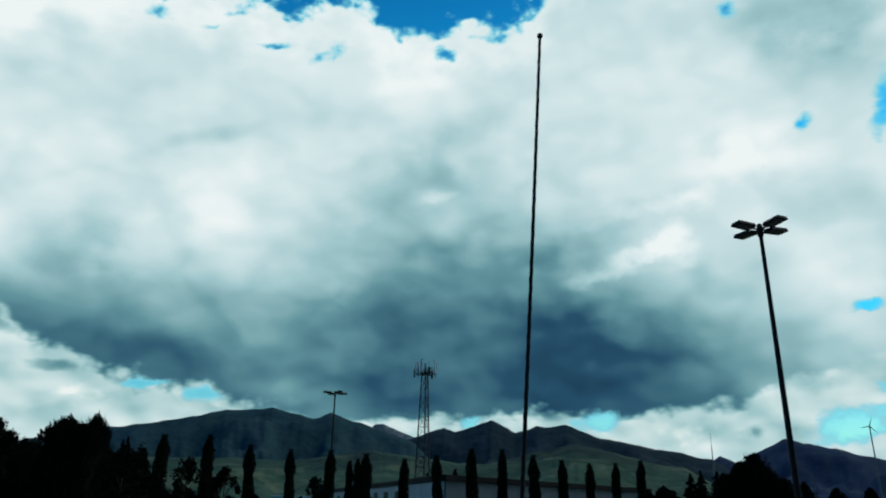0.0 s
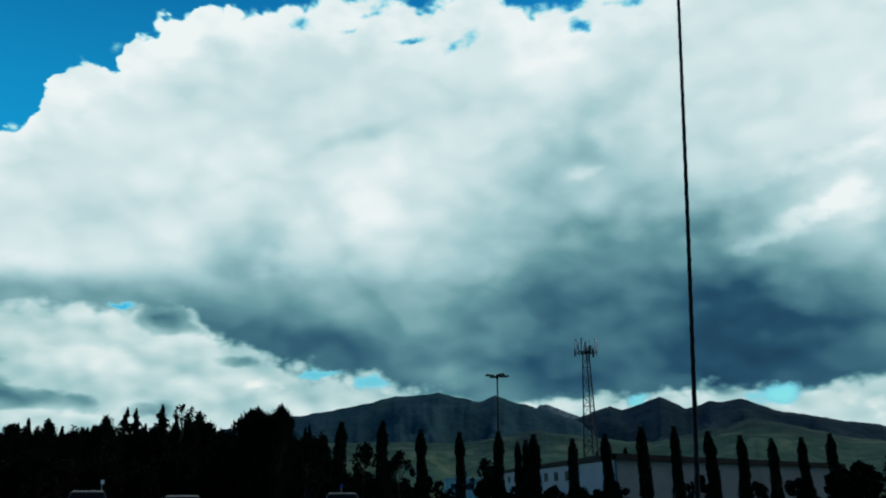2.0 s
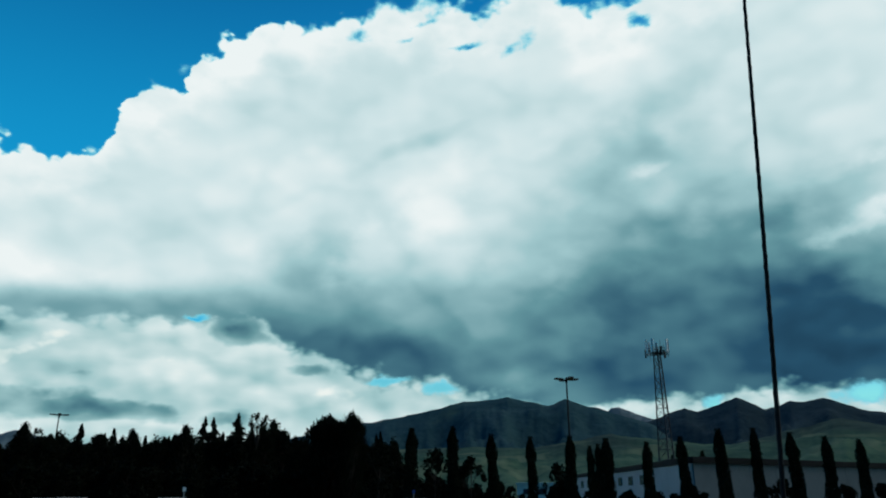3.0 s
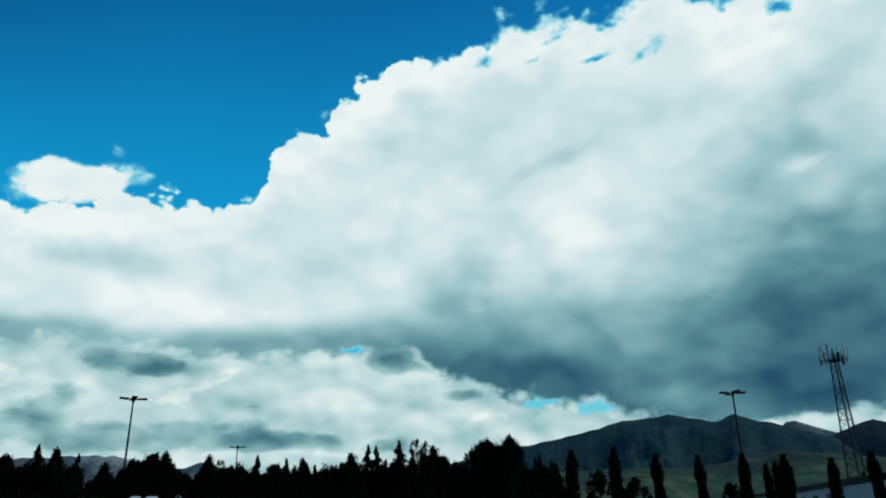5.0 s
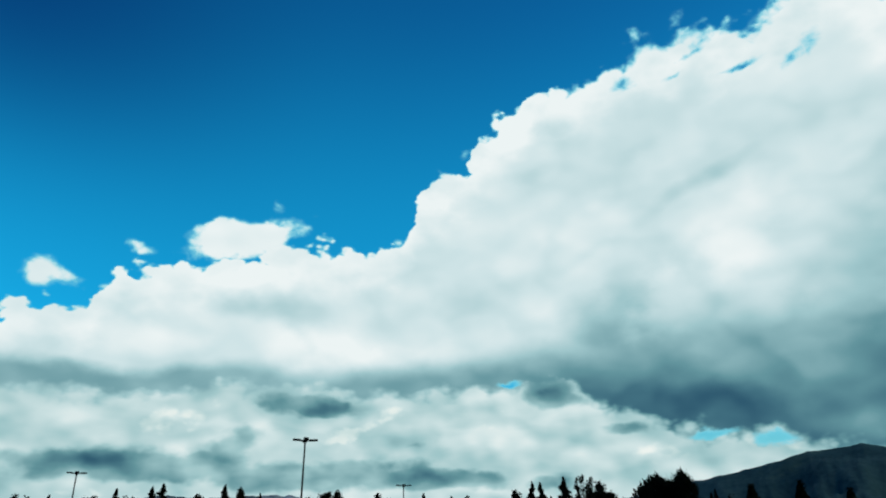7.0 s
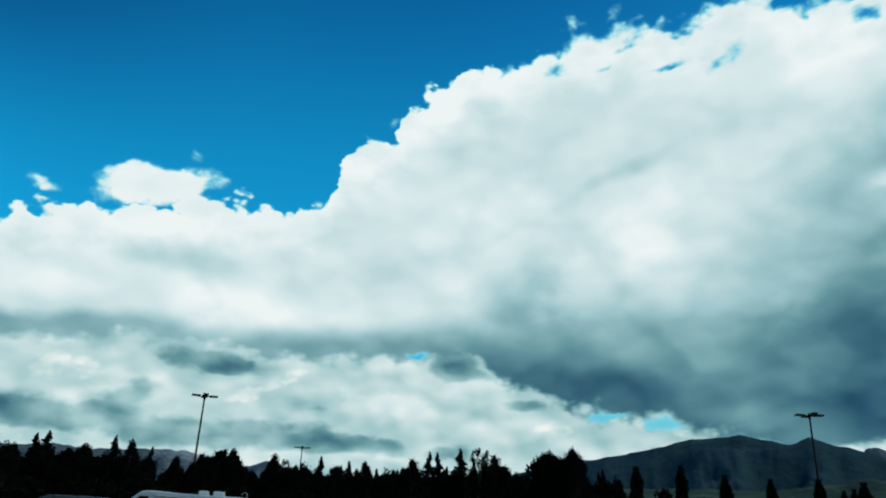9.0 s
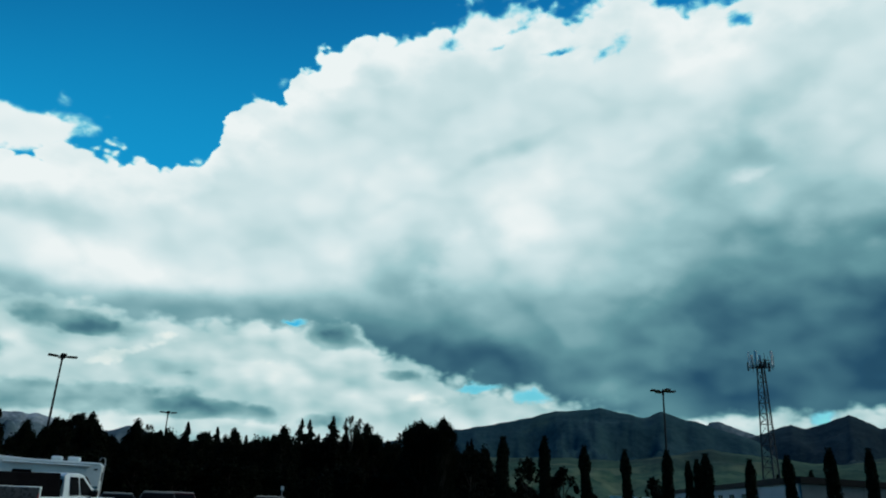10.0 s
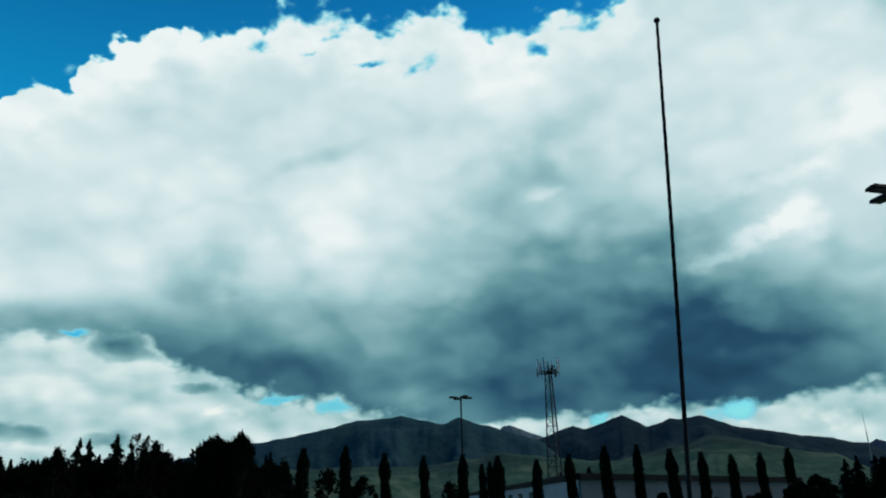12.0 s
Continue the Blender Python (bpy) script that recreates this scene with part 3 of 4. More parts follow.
def broadleaf(name, label, seed, height, spread, clumps, low=0.2, open_crown=1.0, group="broadleaf trees of the wood", leaf=0.11, per=120, upright=0.5, shoots=0, dome=3.2, fall=0.55):
    """A trunk that forks into limbs, each carrying clumps of leaves."""
    rng = np.random.default_rng(seed)
    tree = thing(name, label, "tree", group=group)
    pts, limbs = [], []
    for k in range(clumps):
        g = rng.uniform(0, 2 * np.pi)
        f = rng.uniform(0, 1) ** 0.8
        h = height * (low + (0.97 - low) * f)
        wide = spread * min(1.0, 0.6 + 1.3 * f) * max(1 - f ** dome, 0.02) ** 0.65
        rad = wide * rng.uniform(0.15, 1) ** 0.5
        c = np.array([math.cos(g) * rad, math.sin(g) * rad, h - upright * 0.3 * rad])
        n = int(per * rng.uniform(0.6, 1.4))
        own = (0.11 + 0.17 * rng.random()) * spread ** 0.5 * open_crown
        x = rng.normal(size=(n, 3))
        x *= (rng.uniform(0.2, 1, n) ** 0.4 / np.linalg.norm(x, axis=1))[:, None] * own
        x[:, 2] *= 0.9 + upright * rng.uniform(0.5, 2.4)
        pts.append(c + x)
        if k % 2 == 0:
            fork = Vector((c[0] * 0.15, c[1] * 0.15, max(0.1 * height, h - rad * 1.2 - 0.1 * height)))
            limbs.append((fork, Vector(c)))
    for k in range(shoots):
        g, f = rng.uniform(0, 2 * np.pi), rng.uniform(0, 0.9)
        foot = height * (0.93 - fall * f ** 1.3)
        tall = height * rng.uniform(0.04, 0.12)
        s = rng.uniform(0, 1, 34)
        x = np.stack([math.cos(g) * spread * f * (1 + 0.15 * s), math.sin(g) * spread * f * (1 + 0.15 * s), foot - 0.3 * tall + s * tall], 1)
        pts.append(x + rng.normal(0, 0.09, x.shape) * (1.15 - s)[:, None])
    trunk_part(tree, height * 0.9, 0.018 * height, limbs, rng)
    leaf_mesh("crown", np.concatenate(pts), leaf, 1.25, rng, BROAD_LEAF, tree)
    return tree


def plant(kinds, tall, bearing, distance, height, rng, wide=1.0, first=None):
    """Puts a copy of one of the kinds so that its top stands at that angle above the eye."""
    k = int(rng.integers(len(kinds)))
    s = lift(height, distance) / tall[k]
    m = Matrix.LocRotScale(at(bearing, distance), Euler((0, 0, rng.uniform(0, 6.28))), (s * wide, s * wide, s))
    if not USED.get(kinds[k]):
        USED[kinds[k]] = True
        kinds[k].matrix_basis = m
        return kinds[k]
    made = copy_thing(kinds[k], Matrix())
    made.matrix_basis = m
    return made


USED = {}


def wood(a, d):
    """The wood steps back behind the shop building."""
    return d if a > -65.6 else d + 42


rng = np.random.default_rng(5)
aspens = [columnar_aspen("slim dark green columnar aspen in a planted row", s) for s in (11, 12, 13)]
ASPEN_TOPS = [
    (-20.2, 4.9), (-17.05, 5.0), (-14.1, 4.4), (-11.15, 4.2), (-8.25, 4.2), (-5.55, 4.0), (-2.65, 3.7), (-0.2, 4.0), (2.45, 4.5), (4.75, 4.45),
    (7.1, 4.1), (9.2, 3.75), (11.2, 3.5), (13.1, 3.5), (14.9, 3.7),
]
for a, e in ASPEN_TOPS:
    plant(aspens, (6.1, 6.1, 6.1), a, 49.6 / math.cos(radians(a + 27)), e, rng, wide=rng.uniform(0.9, 1.12))

spruces = [spruce("dark green pointed spruce at the edge of the wood", s) for s in (21, 22, 23)]
SPRUCE_TOPS = [
    (-43.7, 4.7), (-35.55, 5.45), (-34.95, 5.4), (-33.2, 5.75), (-63.1, 4.9), (-62.4, 5.15), (-58.2, 5.15), (-65.4, 4.7), (-55.7, 4.6), (-38.6, 3.9),
    (-34.2, 4.4), (-41.6, 4.45), (-69.5, 4.2), (-37.6, 4.1), (-22.9, 4.4), (-39.5, 4.0), (-32.4, 4.3), (-60.5, 4.2),
]
for a, e in SPRUCE_TOPS:
    plant(spruces, (9.1, 9.1, 9.1), a, wood(a, rng.uniform(80, 92)), e, rng, wide=rng.uniform(0.85, 1.15))

broad = [broadleaf("broadleaf_tree", "leafy dark green tree at the edge of the wood", s, 8.0, 1.9, 120, low=0.06, leaf=0.075, per=60, open_crown=1.0, shoots=90) for s in (31, 32, 33, 34)]
deep = [broadleaf("thicket_tree", "dark dense tree deep in the wood", s, 8.0, 2.1, 70, low=0.04, leaf=0.14, per=44, group="trees deep in the wood", open_crown=1.7, shoots=50) for s in (35, 36)]
BROAD_TOPS = [
    (-78, 4.2), (-74.5, 4.4), (-71.5, 4.1), (-68.8, 3.9), (-66.9, 4.3), (-64.3, 4.1), (-61.0, 4.2), (-60.0, 4.6), (-57.1, 4.9), (-54.0, 4.0),
    (-50.9, 4.9), (-50.1, 4.8), (-47.1, 4.6), (-45.5, 3.9), (-42.5, 4.2), (-40.4, 4.4), (-38.1, 4.1), (-36.8, 4.8), (-30.6, 5.3), (-29.9, 4.7),
    (-28.9, 4.3), (-21.9, 3.6), (-21.1, 2.3), (-52.2, 4.3), (-46.2, 3.9), (-44.6, 3.7), (-48.6, 3.4), (-33.6, 4.2), (-31.3, 4.9), (-32.2, 4.5),
]
for a, e in BROAD_TOPS:
    plant(broad, (8.1,) * 4, a, wood(a, rng.uniform(78, 95)), e, rng, wide=rng.uniform(0.85, 1.2))
# the lower, deeper wood that closes the gaps
for a in np.arange(-80, -21.5, 0.6):
    low = 3.6 if not -49.4 < a < -47.4 and not -55 < a < -52.7 else 3.0
    plant(deep, (8.1,) * 2, a + rng.normal(0, 0.25), wood(a, rng.uniform(96, 118)), low + rng.uniform(-0.3, 0.35), rng, wide=rng.uniform(0.8, 1.3))
    if rng.random() < 0.16:
        plant(spruces, (9.1,) * 3, a + rng.normal(0, 0.3), wood(a, rng.uniform(90, 110)), low + rng.uniform(0.2, 0.75), rng, wide=rng.uniform(0.8, 1.1))
for a in np.arange(-80, -21, 0.9):
    if a > -65.5 and not -49.4 < a < -47.4 and not -55 < a < -52.7:
        plant(broad, (8.1,) * 4, a + rng.normal(0, 0.3), rng.uniform(79, 90), 3.45 + rng.uniform(-0.3, 0.5), rng, wide=rng.uniform(0.7, 1.1))
    if a > -65.5:
        plant(deep, (8.1,) * 2, a + rng.normal(0, 0.25), rng.uniform(66, 76), 1.9 + rng.uniform(-0.5, 0.4), rng, wide=rng.uniform(1.5, 2.0))

big = broadleaf("cottonwood", "large bushy dark cottonwood taller than the wood", 41, 8.8, 2.9, 250, low=0.04, group="cottonwoods", per=80, upright=0.7, shoots=230, leaf=0.075, dome=14.0, fall=0.16)
plant([big], (9.1,), -26.5, 66, 5.9, rng, wide=0.78)
plant([big], (9.1,), -24.75, 64, 6.2, rng, wide=0.46)
plant([big], (9.1,), -25.6, 67, 5.45, rng, wide=0.75)
plant([big], (9.1,), -23.6, 68, 3.7, rng, wide=0.6)
plant(spruces, (9.1,) * 3, -22.6, 66, 4.6, rng, wide=0.85)
for a, e in ((-53.9, 3.9), (-52.8, 3.7), (-51.9, 4.2)):
    plant(broad, (8.1,) * 4, a, 70, e, rng, wide=0.85)
tall = broadleaf("slender_birch", "thin birch with an open round top", 43, 9.5, 0.95, 26, low=0.78, group="birches", per=34, dome=9.0, leaf=0.07)
plant([tall], (9.5,), -31.7, 82, 6.05, rng)
plant([tall], (9.5,), -46.5, 84, 4.5, rng)
sapling = broadleaf("sapling", "small thin-leaved sapling between the aspens", 47, 3.4, 1.0, 26, low=0.25, group="saplings", per=42, leaf=0.07)
for a, e, d in ((-18.4, 3.15, 52), (-15.7, 2.6, 52), (-9.2, 2.1, 60), (-22.6, 3.6, 55), (-16.3, 2.1, 54)):
    plant([sapling], (3.4,), a, d, e, rng, wide=1.1)
shrub = [broadleaf("shrub", "low dark shrub under the aspens", s, 2.0, 1.2, 30, low=0.05, group="shrubs", per=90, leaf=0.08) for s in (51, 52)]
for a in np.arange(-21, 1.0, 1.05):
    if -12.6 < a < -8.6:
        continue
    plant(shrub, (2.0, 2.0), a + rng.normal(0, 0.3), 52 + rng.uniform(0, 7), rng.uniform(0.3, 1.15) if a < -8 else rng.uniform(-0.2, 0.5), rng, wide=1.3)
for a, e in ((6.2, 0.8), (10.0, 0.4), (12.6, 0.6), (15.4, 1.3), (16.2, 1.5)):
    plant(shrub, (2.0, 2.0), a, 66, e, rng, wide=1.2)
for a, e, d in ((-6.75, 3.5, 84), (-6.15, 3.6, 84), (1.2, 3.0, 150), (-0.9, 2.7, 170)):
    plant(aspens, (6.1, 6.1, 6.1), a, d, e, rng, wide=0.95)
for a, e in ((22.6, 4.3), (21.7, 3.7), (23.4, 3.3), (20.6, 2.9), (24.4, 2.6), (25.6, 2.2), (27.5, 1.9), (29.5, 1.9), (31.5, 1.8), (33.5, 2.0), (36, 2.2), (39, 2.4)):
    plant(broad, (8.1,) * 4, a, 74, e, rng, wide=1.3)
for a, e in ((18.3, 2.8), (19.0, 2.95), (20.1, 2.95)):
    plant(spruces, (9.1,) * 3, a, 78, e, rng, wide=1.3)


# ---- lamp posts ----
def lamp_post(height, label):
    post = thing("parking_lamp", label, "street lamp", group="car park lamps")
    bm = bmesh.new()
    bmesh.ops.create_cone(bm, cap_ends=True, segments=20, radius1=0.32, radius2=0.3, depth=0.75, matrix=pose(0, 0, 0.375))
    part("base", bm, CONCRETE, post, "round concrete footing")
    bm = bmesh.new()
    box(bm, (0.34, 0.34, 0.03), (0, 0, 0.765))
    tube(bm, (0, 0, 0.75), (0, 0, height - 0.1), 0.105, 0.062, 14)
    part("pole", bm, DARK_PAINT, post)
    bm = bmesh.new()
    tube(bm, (0, 0, height - 0.35), (0, 0, height + 0.02), 0.095, 0.095, 12)
    bmesh.ops.create_uvsphere(bm, u_segments=12, v_segments=6, radius=0.09, matrix=pose(0, 0, height + 0.02))
    part("collar", bm, DARK_PAINT, post)
    for k in range(4):
        bm = bmesh.new()
        turn = pose(0, 0, 0, 0, 0, 45 + 90 * k)
        tube(bm, turn @ Vector((0.05, 0, height - 0.13)), turn @ Vector((0.36, 0, height - 0.08)), 0.035, 0.035, 8)
        box(bm, (0.1, 0.16, 0.1), turn @ Vector((0.34, 0, height - 0.08)), 45 + 90 * k)
        arm = part("arm", bm, DARK_PAINT, post)
        bm = bmesh.new()
        m = turn @ pose(0.68, 0, height - 0.05, 0, -3, 0)
        r = bmesh.ops.create_cube(bm, size=1.0, matrix=m @ Matrix.Diagonal((0.72, 0.46, 0.13, 1)))
        for v in r["verts"]:
            q = m.inverted() @ v.co
            if q.z > 0:
                q.x *= 0.9
                q.y *= 0.84
                v.co = m @ q
        bmesh.ops.bevel(bm, geom=list(bm.edges), offset=0.018, segments=2, affect="EDGES")
        head = part("lamp_head", bm, DARK_PAINT, post)
        bm = bmesh.new()
        bmesh.ops.create_cube(bm, size=1.0, matrix=m @ pose(0, 0, -0.068) @ Matrix.Diagonal((0.56, 0.34, 0.012, 1)))
        part("lens", bm, LENS, head, "clear lamp lens, unlit")
    return post


CONCRETE = surface("concrete", (0.3, 0.29, 0.27), (0.42, 0.41, 0.39), 1.5, 0.9, bump=0.004, wear=(0.24, 0.23, 0.21))
LENS = surface("lamp_lens", (0.05, 0.052, 0.05), (0.08, 0.082, 0.08), 12.0, 0.2)
lamp = lamp_post(10.7, "tall dark four-headed car park lamp, unlit")
LAMP_SPOTS = [(25.15, 20.2, -25), (-8.2, 8.5, -12), (-52.73, 8.55, 12), (-45.19, 5.32, 2), (-68.09, 5.72, 23)]
for k, (a, e, turn) in enumerate(LAMP_SPOTS):
    size = 1.19 if k == 2 else 1.0
    p = at(a, (10.75 * size - EYE) / math.tan(radians(e)))
    if k == 0:
        lamp.matrix_basis = pose(*p, 0, 0, turn)
    else:
        made = copy_thing(lamp, Matrix())
        made.matrix_basis = pose(*p, 0, 0, turn) @ Matrix.Scale(size, 4)


# ---- the aerial on the car's wing ----
def car_antenna():
    foot, top = at(3.9, 0.905, 1.02), at(8.72, 0.87, lift(36.0, 0.87))
    ob = thing("car_antenna", "black spiral-wound car aerial with a small ball tip", "antenna", foot)
    d = top - foot
    q = d.to_track_quat("Z", "Y").to_matrix().to_4x4()
    length = d.length
    bm = bmesh.new()
    rows, sides, turns = 420, 10, 46
    grid = []
    for i in range(rows + 1):
        s = i / rows
        bend = 0.006 * math.sin(math.pi * s)
        ring = []
        for j in range(sides):
            g = 2 * math.pi * j / sides
            rib = 0.00042 * max(0.0, math.cos(g - turns * 2 * math.pi * s)) ** 3
            r = 0.0033 - 0.0014 * s + rib
            ring.append(bm.verts.new(q @ Vector((r * math.cos(g) + bend, r * math.sin(g), length * s))))
        grid.append(ring)
    for i in range(rows):
        for j in range(sides):
            k = (j + 1) % sides
            bm.faces.new((grid[i][j], grid[i][k], grid[i + 1][k], grid[i + 1][j]))
    part("mast", bm, BLACK, ob)
    bm = bmesh.new()
    bmesh.ops.create_uvsphere(bm, u_segments=16, v_segments=10, radius=0.0042, matrix=Matrix.Translation(d))
    part("ball_tip", bm, BLACK, ob)
    bm = bmesh.new()
    tube(bm, (0, 0, -0.02), (0, 0, 0.01), 0.018, 0.014, 16)
    tube(bm, (0, 0, 0.01), q @ Vector((0, 0, 0.06)), 0.009, 0.0045, 14)
    part("base", bm, BLACK, ob)


car_antenna()


def own_car():
    """The wing and bonnet that carry the aerial, below the view."""
    car = thing("saloon_car", "dark grey bonnet and wings that carry the aerial", "car", (-0.62, 0, 0))
    bm = bmesh.new()
    box(bm, (1.42, 1.5, 0.1), (0, 1.45, 0.95), 0, 0.04, -4)
    part("bonnet", bm, GREY_PAINT, car)
    for side in (-1, 1):
        bm = bmesh.new()
        box(bm, (0.24, 2.1, 0.42), (side * 0.80, 1.4, 0.79), 0, 0.08)
        part("wing", bm, GREY_PAINT, car)
        wheel("wheel", car, (side * 0.78, 1.45, 0.33), 0.33, 0.21)
    bm = bmesh.new()
    box(bm, (1.75, 0.22, 0.34), (0, 2.42, 0.55), 0, 0.07)
    part("bumper", bm, GREY_PAINT, car)
    bm = bmesh.new()
    box(bm, (1.2, 0.06, 0.16), (0, 2.4, 0.8), 0, 0.02)
    part("grille", bm, BLACK, car)


# ---- vehicles ----
GREY_PAINT = surface("dark_grey_paint", (0.010, 0.010, 0.011), (0.016, 0.016, 0.018), 1.0, 0.4, gloss=0.05)
SILVER_PAINT = surface("silver_paint", (0.06, 0.065, 0.07), (0.085, 0.09, 0.095), 1.0, 0.3, 0.2)
WHITE_PAINT = surface("white_paint", (0.72, 0.80, 0.79), (0.80, 0.87, 0.86), 0.6, 0.35, wear=(0.6, 0.6, 0.57))
BLACK_PAINT = surface("black_paint", (0.006, 0.006, 0.007), (0.010, 0.010, 0.011), 1.0, 0.4, gloss=0.05)
RED_PAINT = surface("red_paint", (0.028, 0.006, 0.006), (0.038, 0.007, 0.007), 1.0, 0.4, gloss=0.05)
BLUE_PAINT = surface("navy_paint", (0.005, 0.006, 0.009), (0.008, 0.009, 0.013), 1.0, 0.4, gloss=0.05)
CANOPY_BLACK = surface("matt_black_canopy", (0.004, 0.004, 0.005), (0.008, 0.008, 0.009), 3.0, 0.9, gloss=0.01)
DARK_GLASS = surface("tinted_glass", (0.004, 0.005, 0.006), (0.008, 0.009, 0.010), 1.0, 0.12, gloss=0.03)
RUBBER = surface("rubber", (0.02, 0.02, 0.02), (0.035, 0.035, 0.034), 9.0, 0.85, bump=0.003)
ALLOY = surface("alloy", (0.4, 0.4, 0.41), (0.52, 0.52, 0.53), 6.0, 0.35, 0.8)
RED_LENS = surface("red_lens", (0.35, 0.015, 0.02), (0.42, 0.02, 0.025), 6.0, 0.2)
CLEAR_LENS = surface("clear_lens", (0.5, 0.5, 0.5), (0.6, 0.6, 0.6), 6.0, 0.15)
TEAL_STRIPE = surface("teal_stripe", (0.05, 0.16, 0.2), (0.08, 0.22, 0.26), 2.0, 0.4)


def wheel(name, parent, place, radius, width):
    bm = bmesh.new()
    bmesh.ops.create_cone(bm, cap_ends=True, segments=24, radius1=radius, radius2=radius, depth=width, matrix=pose(*place, 0, 90, 0))
    bmesh.ops.bevel(bm, geom=[e for e in bm.edges if len({round(v.co.x, 3) for v in e.verts}) == 1], offset=0.035, segments=2, affect="EDGES")
    tyre = part(name, bm, RUBBER, parent)
    bm = bmesh.new()
    bmesh.ops.create_cone(bm, cap_ends=True, segments=20, radius1=radius * 0.62, radius2=radius * 0.56, depth=width + 0.02, matrix=pose(*place, 0, 90, 0))
    part("rim", bm, ALLOY, tyre)


def prism(outline, half, top_half=None, z_split=None, bevel=0.04):
    """A side outline (along y, and z) drawn out across x; above z_split it narrows to top_half."""
    bm = bmesh.new()
    zmax = max(z for _, z in outline)
    rows = []
    for s in (-1, 1):
        row = []
        for y, z in outline:
            h = half
            if top_half is not None and z > z_split:
                h = half + (top_half - half) * (z - z_split) / (zmax - z_split)
            row.append(bm.verts.new((s * h, y, z)))
        rows.append(row)
    n = len(outline)
    bm.faces.new(rows[0][::-1])
    bm.faces.new(rows[1])
    for i in range(n):
        j = (i + 1) % n
        bm.faces.new((rows[0][i], rows[0][j], rows[1][j], rows[1][i]))
    bmesh.ops.recalc_face_normals(bm, faces=list(bm.faces))
    if bevel:
        bmesh.ops.bevel(bm, geom=list(bm.edges), offset=bevel, segments=3, affect="EDGES", profile=0.55)
    return bm


def side_glass(parent, outline, x, lean, name="side_window"):
    """A thin pane on both flanks; lean: how far it moves in for each metre up."""
    z0 = min(z for _, z in outline)
    for s in (-1, 1):
        bm = bmesh.new()
        a = [bm.verts.new((s * (x - lean * (z - z0)), y, z)) for y, z in outline]
        b = [bm.verts.new((s * (x - lean * (z - z0) + 0.012), y, z)) for y, z in outline]
        bm.faces.new(a)
        bm.faces.new(b)
        for i in range(len(a)):
            j = (i + 1) % len(a)
            bm.faces.new((a[i], a[j], b[j], b[i]))
        bmesh.ops.recalc_face_normals(bm, faces=list(bm.faces))
        part(name, bm, DARK_GLASS, parent, "dark tinted window")


def pickup(label, paint, place, turn, canopy=False):
    """Nose along +y; 5.9 m long, 1.95 m high. canopy: a short cab and a black cover over the bed."""
    t = thing("pickup_truck", label, "pickup truck", place, turn)
    part("body", prism([(-2.9, 0.55), (-2.9, 1.08), (0.95, 1.12), (2.55, 1.1), (2.88, 0.98), (2.92, 0.55)], 0.98, 0.93, 0.9, 0.05), paint, t)
    back = 0.0 if canopy else -0.95
    cab = part("cab", prism([(back, 1.0), (back + 0.08, 1.84), (back + 0.25, 1.94), (0.75, 1.95), (1.0, 1.88), (1.75, 1.1), (1.75, 1.0)], 0.93, 0.72, 1.1, 0.05), paint, t)
    if canopy:
        side_glass(cab, [(0.3, 1.17), (0.32, 1.8), (0.68, 1.8), (0.74, 1.17)], 0.925, 0.235)
        side_glass(cab, [(0.82, 1.17), (0.76, 1.8), (0.9, 1.8), (1.5, 1.17)], 0.925, 0.235, "quarter_window")
        part("bed_canopy", prism([(-2.85, 1.05), (-2.78, 1.86), (-0.14, 1.92), (-0.1, 1.05)], 0.93, 0.78, 1.2, 0.05), CANOPY_BLACK, t, "black canopy over the bed")
    else:
        side_glass(cab, [(0.22, 1.17), (0.22, 1.8), (0.82, 1.8), (1.42, 1.17)], 0.925, 0.235)
        side_glass(cab, [(-0.78, 1.17), (-0.68, 1.8), (0.1, 1.8), (0.1, 1.17)], 0.925, 0.235)
    bm = bmesh.new()
    box(bm, (1.42, 0.02, 0.52), (0, back + 0.045, 1.5), 0, 0.0, -9)
    part("rear_window", bm, DARK_GLASS, cab, "dark tinted window")
    bm = bmesh.new()
    box(bm, (1.5, 0.02, 0.92), (0, 1.42, 1.5), 0, 0.0, 43)
    part("windscreen", bm, DARK_GLASS, cab, "dark tinted window")
    bm = bmesh.new()
    box(bm, (0.36, 0.03, 0.05), (0, back + 0.17, 1.895))
    part("brake_light", bm, RED_LENS, cab, "red high brake light")
    for s in (-1, 1):
        bm = bmesh.new()
        box(bm, (0.1, 1.9, 0.36), (s * 0.9, -1.94, 1.24), 0, 0.03)
        part("bed_side", bm, paint, t)
        bm = bmesh.new()
        box(bm, (0.12, 0.04, 0.34), (s * 0.87, -2.9, 1.1), 0, 0.01)
        part("tail_light", bm, RED_LENS, t)
        bm = bmesh.new()
        box(bm, (0.32, 0.05, 0.2), (s * 0.72, 2.9, 0.92), 0, 0.02)
        part("headlight", bm, CLEAR_LENS, t)
        bm = bmesh.new()
        box(bm, (0.24, 0.12, 0.26), (s * 1.08, 1.3, 1.24), 0, 0.04)
        part("mirror", bm, BLACK, t)
        for y in (-1.75, 1.85):
            wheel("wheel", t, (s * 0.86, y, 0.39), 0.39, 0.25)
    bm = bmesh.new()
    box(bm, (1.8, 0.07, 0.5), (0, -2.88, 1.17), 0, 0.02)
    part("tailgate", bm, paint, t)
    for y in (-3.0, 2.98):
        bm = bmesh.new()
        box(bm, (1.9, 0.16, 0.24), (0, y, 0.62), 0, 0.05)
        part("bumper", bm, ALLOY, t)
    return t


